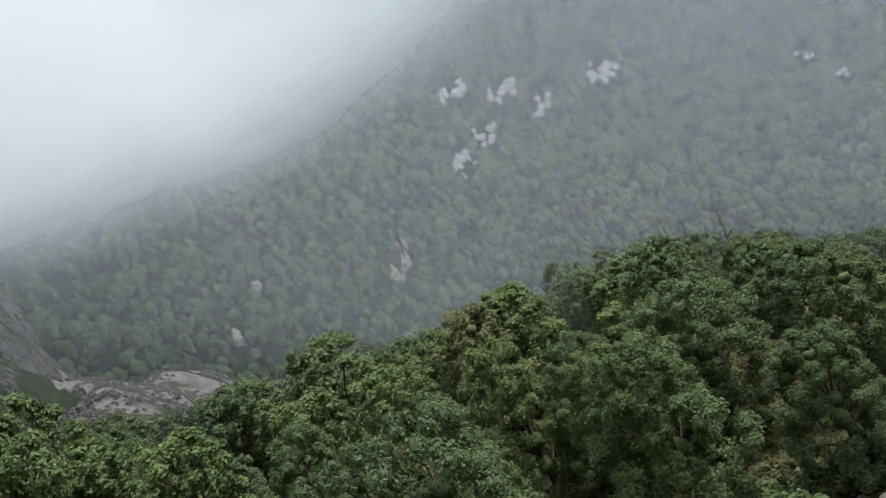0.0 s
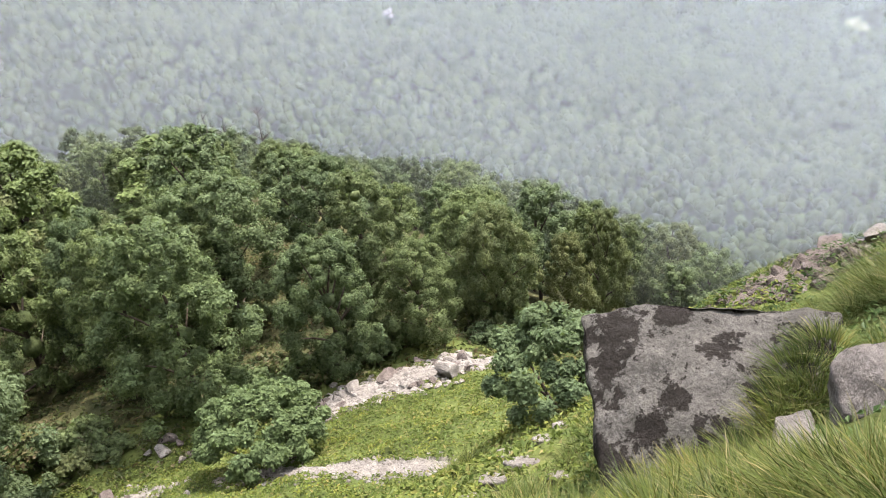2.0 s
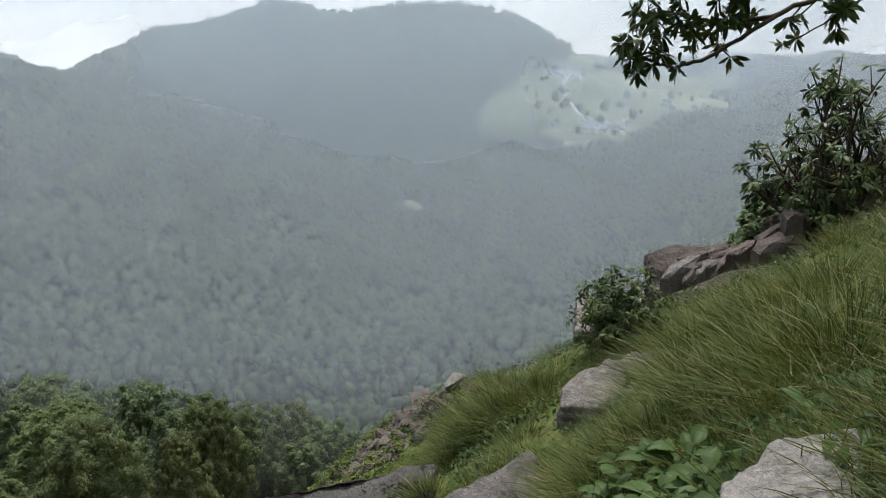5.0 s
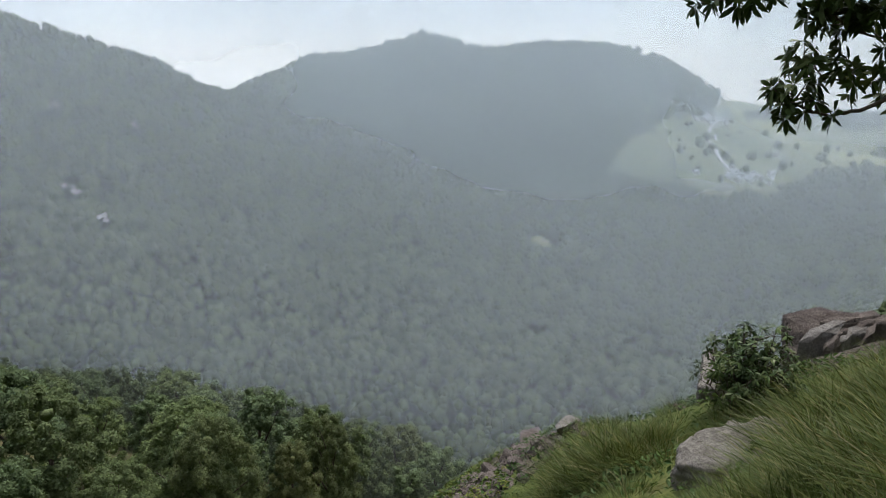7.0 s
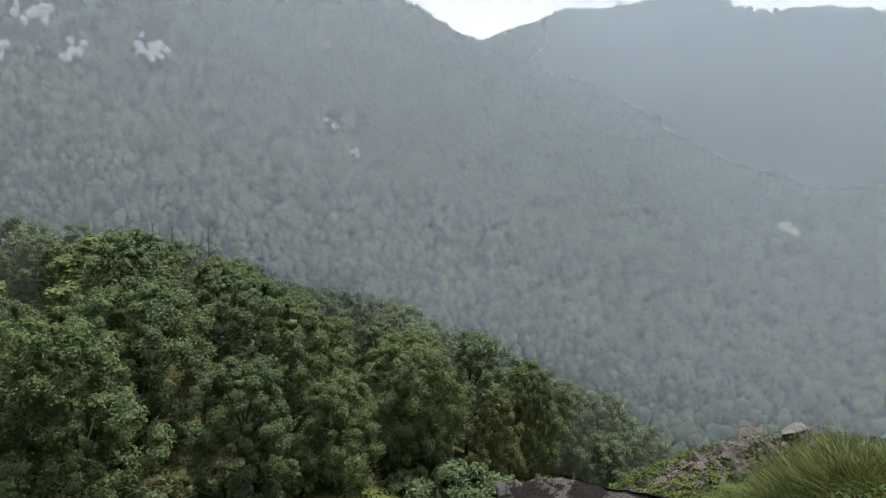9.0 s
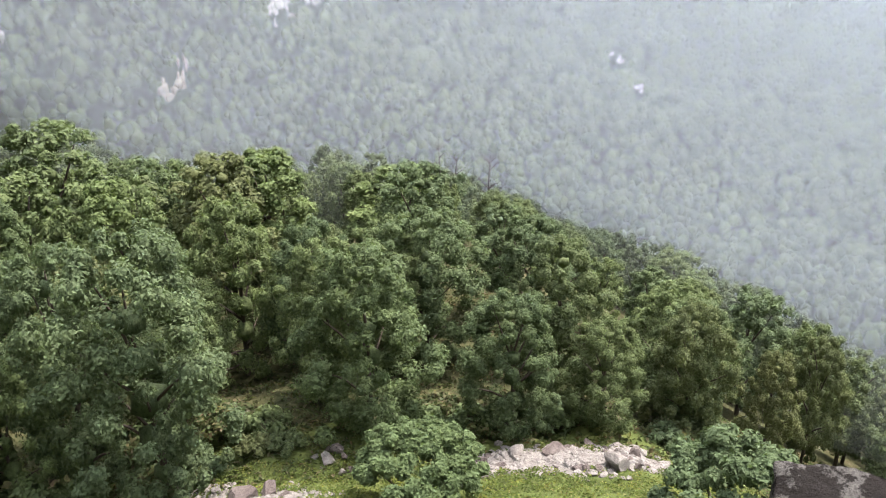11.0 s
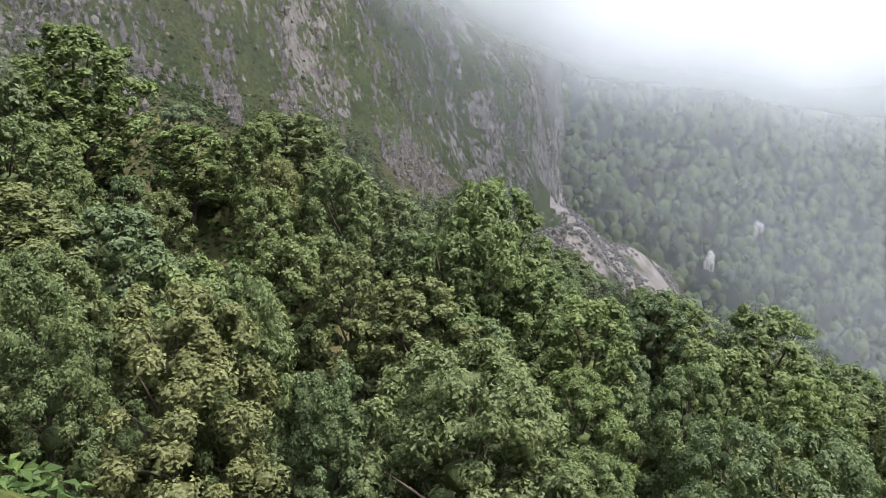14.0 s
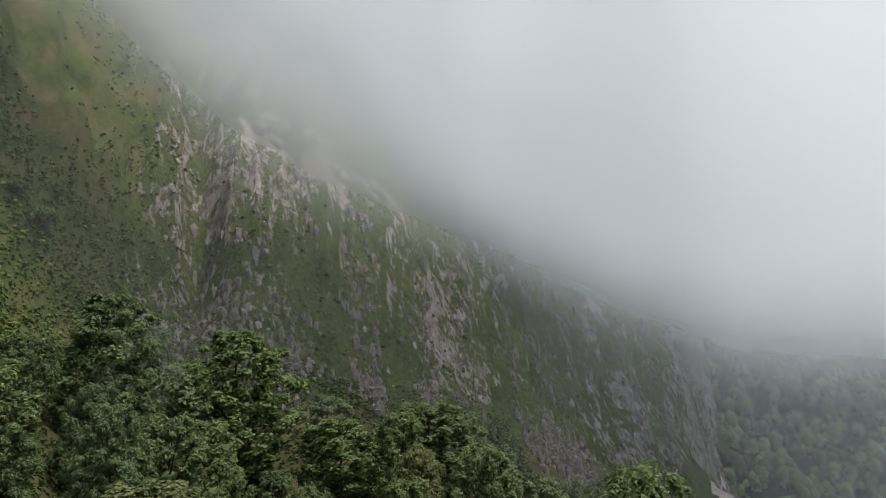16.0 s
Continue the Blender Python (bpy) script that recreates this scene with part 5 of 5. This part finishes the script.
def dock(az, el, leaves, size, seed):
    g = np.random.default_rng(seed)
    d = reach(az, el)
    px, py = polar(az, d * math.cos(radians(el)))
    ob = tagged(new("dock_plant"), "leafy dock plant with broad bright green leaves", "plant", "dock plants on the slope")
    ob.location = (px, py, ground_at(px, py))
    stem = tube([[0, 0, -0.05], [0.01, 0, 0.06 * size], [0.02, 0.01, 0.13 * size]], [0.007, 0.006, 0.004], 6)
    part("stem", mesh_np("stem", *stem, True), DOCK, ob)
    for k in range(leaves):
        leaf = new("leaf", DOCK_LEAVES[g.integers(5)])
        a, h = k * 137.5 + g.uniform(-20, 20), (0.03 + 0.17 * k / leaves) * size
        out = 0.07 * size
        s = size * g.uniform(0.7, 1.15)
        leaf.parent = ob
        leaf.matrix_basis = pose(math.cos(radians(a)) * out, math.sin(radians(a)) * out, h, g.uniform(-15, 15), g.uniform(-35, 20), a) @ Matrix.Diagonal((s, s, s, 1))


for n, (a, e) in enumerate([(79, -38), (80.5, -36.5), (82, -35), (84, -36.5), (86, -35), (88, -34.5), (81, -40), (83.5, -39), (86, -38.5), (88.5, -37.5), (79, -42), (82, -43), (85, -42), (88, -41), (84, -34), (86.5, -33.2), (95, -28.5), (98, -27.5),
                            (90.5, -36), (76.5, -40), (89, -32.8), (87, -45), (81.5, -33.8)]):
    dock(a, e, 13 + n % 4, 0.95 + 0.14 * (n % 4), 100 + n)


# ------------------------------------------------------------ crag scrub and scree
def crag_scrub(count, seed, az_range, r_range, size, mat, label):
    g = np.random.default_rng(seed)
    az, r = g.uniform(*az_range, count), g.uniform(*r_range, count)
    foot = np.interp(az, [-110, -78, -55, -31, -24], [100, 108, 130, 205, 240])
    px, py = polar(az, r)
    keep = (r > foot - 16) & (fbm(px * 0.06, py * 0.06, 51.0) + 0.6 * g.uniform(-1, 1, count) > -0.1)
    px, py = px[keep], py[keep]
    n = len(px)
    v0, f0 = BALLS[1]
    s = size * g.uniform(0.4, 1.3, n)
    V = v0[None] * (1 + 0.4 * g.uniform(-1, 1, (n, len(v0), 1))) * s[:, None, None] * (1, 1, 0.8)
    V += np.stack([px, py, land(px, py) + 0.2 * s], -1)[:, None]
    F = f0[None] + (np.arange(n) * len(v0))[:, None, None]
    ob = new("crag_scrub", mesh_np("crag_scrub", V.reshape(-1, 3), F.reshape(-1, 3), False))
    ob.data.materials.append(mat)
    return tagged(ob, label, "scrub", kind="stuff")


crag_scrub(12000, 52, (-100, -28), (95, 300), 0.4, GRASS, "green grass tufts and scrub growing on the crag")
crag_scrub(15000, 57, (-100, -66), (90, 200), 0.30, HERB, "olive brown scrub covering the slope beside the gully")


def crag_blocks(name, count, az_range, r_range, size, mat, label, seed, tall=1.0, rib_limit=0.5):
    g = np.random.default_rng(seed)
    az, r = g.uniform(*az_range, count), g.uniform(*r_range, count)
    px, py = polar(az, r)
    rib = np.abs(value_noise(az * 0.45 + 0.02 * r, r * 0.012, 58.0)) + 0.5 * np.abs(fbm(px * 0.06, py * 0.06, 59.0, 3)) + 0.2 * g.uniform(-1, 1, count)
    px, py = px[rib < rib_limit], py[rib < rib_limit]
    count = len(px)
    v0, f0 = BALLS[1]
    s = size * g.uniform(0.3, 1.3, count) ** 1.6
    V = v0[None] * (1 + 0.45 * g.uniform(-1, 1, (count, len(v0), 1))) * s[:, None, None] * (0.6, 0.6, 0.5 * tall)
    V += np.stack([px, py, land(px, py)], -1)[:, None]
    F = f0[None] + (np.arange(count) * len(v0))[:, None, None]
    ob = new(name, mesh_np(name, V.reshape(-1, 3), F.reshape(-1, 3), False))
    ob.data.materials.append(mat)
    return tagged(ob, label, "rocks", kind="stuff")


crag_blocks("crag_rocks", 18000, (-66, -27), (105, 330), 0.8, LIGHT_ROCK, "grey rock ribs breaking through the grass of the crag", 53, 2.8, 0.46)
crag_blocks("crag_rocks", 12000, (-72, -27), (105, 330), 0.6, PALE_ROCK, "pale broken ledges of rock on the crag", 56, 1.6, 0.42)
crag_blocks("scree", 7000, (-31, -16), (185, 310), 1.1, PALE_ROCK, "pale scree of broken rock below the crag", 54, 1.0, 0.6)


# ------------------------------------------------------------ outcrops on the far slopes
FAR_ROCK = rock_material("bleached_rock", (0.26, 0.24, 0.21), (0.46, 0.43, 0.39), 0.75)
ORANGE_ROCK = rock_material("ochre_rock", (0.22, 0.17, 0.12), (0.42, 0.36, 0.30), 0.72)


def outcrop(az, el, wide, high, seed, mat, pieces=5):
    g = np.random.default_rng(seed)
    for k in range(pieces):
        a, e = az + g.uniform(-0.55, 0.55) * wide, el + g.uniform(-0.5, 0.5) * high
        w, h = wide * g.uniform(0.08, 0.30), high * g.uniform(0.10, 0.30)
        ring = [(a + w * math.cos(q) * g.uniform(0.6, 1), e + h * math.sin(q) * g.uniform(0.6, 1)) for q in np.linspace(0, 5.4, 7)]
        d = reach(a, e) - 7
        hull_rock("outcrop", ring, mat, "bare pale rock face among the woods of the far slope", depth=d * 0.02, lean=0.02, cuts=3, rough=0.07, seed=seed + k, dist=d, sink=4, group="far rock faces")


for n, (a, e, w, h, pieces) in enumerate(FAR_FACES):
    outcrop(a, e, w, h, 300 + 20 * n, ORANGE_ROCK if n < 2 else FAR_ROCK, pieces)


# ------------------------------------------------------------ villages in the valley
WHITEWASH = ground_material("whitewashed_wall", [(0.3, (0.66, 0.65, 0.62)), (0.7, (0.8, 0.79, 0.77))], 0.5, 3, 0.01)
TIN_ROOF = ground_material("tin_roof", [(0.3, (0.45, 0.47, 0.5)), (0.7, (0.68, 0.70, 0.72))], 0.3, 4, 0.01)
w, d, h = 5.5, 4.0, 5.0
wall_mesh = mesh_np("wall", [(sx * w, sy * d, sz) for sz in (-3, h) for sx, sy in ((-1, -1), (1, -1), (1, 1), (-1, 1))] + [(-w, 0, h + 2.2), (w, 0, h + 2.2)],
                    [(0, 1, 5), (0, 5, 4), (1, 2, 6), (1, 6, 5), (2, 3, 7), (2, 7, 6), (3, 0, 4), (3, 4, 7), (4, 8, 7), (5, 6, 9)])
roof_mesh = mesh_np("roof", [(sx * (w + 0.6), sy * (d + 0.7), h - 0.4 + up) for up in (0, 0.25) for sx in (-1, 1) for sy in (-1, 1)] + [(sx * (w + 0.6), 0, h + 2.3 + up) for up in (0, 0.25) for sx in (-1, 1)],
                    [(0, 2, 9, 8), (1, 8, 9, 3), (4, 10, 11, 6), (5, 7, 11, 10), (0, 4, 6, 2), (1, 3, 7, 5), (0, 8, 10, 4), (8, 1, 5, 10), (2, 6, 11, 9), (9, 11, 7, 3)])
wall_mesh.materials.append(WHITEWASH)
roof_mesh.materials.append(TIN_ROOF)


def villages():
    g = np.random.default_rng(61)
    spots = [(g.normal(74.9, 0.75), g.normal(-4.35, 0.16)) for _ in range(60)] + [(g.uniform(76.2, 79.2), g.normal(-8.25, 0.16)) for _ in range(34)] + [(g.uniform(72, 84), g.uniform(-8.8, -5)) for _ in range(12)]
    for az, el in spots:
        r = reach(az, el) * math.cos(radians(el))
        px, py = polar(az, r)
        ob = tagged(new("house"), "small whitewashed village house with a tin roof", "house", "village houses")
        s = g.uniform(0.5, 1.1)
        ob.matrix_basis = pose(px, py, ground_at(px, py), 0, 0, g.uniform(0, 180)) @ Matrix.Diagonal((s, s, s, 1))
        for name, me in (("wall", wall_mesh), ("roof", roof_mesh)):
            new(name, me).parent = ob


villages()
ROAD_LINE = [(75.3, -3.2), (74.9, -3.7), (75.2, -4.5), (74.7, -5.1), (74.6, -5.8), (75.2, -6.4), (75.7, -7.2), (76.4, -8.0)]
road_pts = []
for a, e in ROAD_LINE:
    r = reach(a, e) * math.cos(radians(e))
    px, py = polar(a, r)
    road_pts.append((px, py, ground_at(px, py) + 1.0))
rv, rf = tube(road_pts, [3.5] * len(road_pts), 6)
road = new("road", mesh_np("road", rv, rf, True))
road.data.materials.append(WHITEWASH)
tagged(road, "pale winding track climbing through the valley fields", "road", kind="structure")
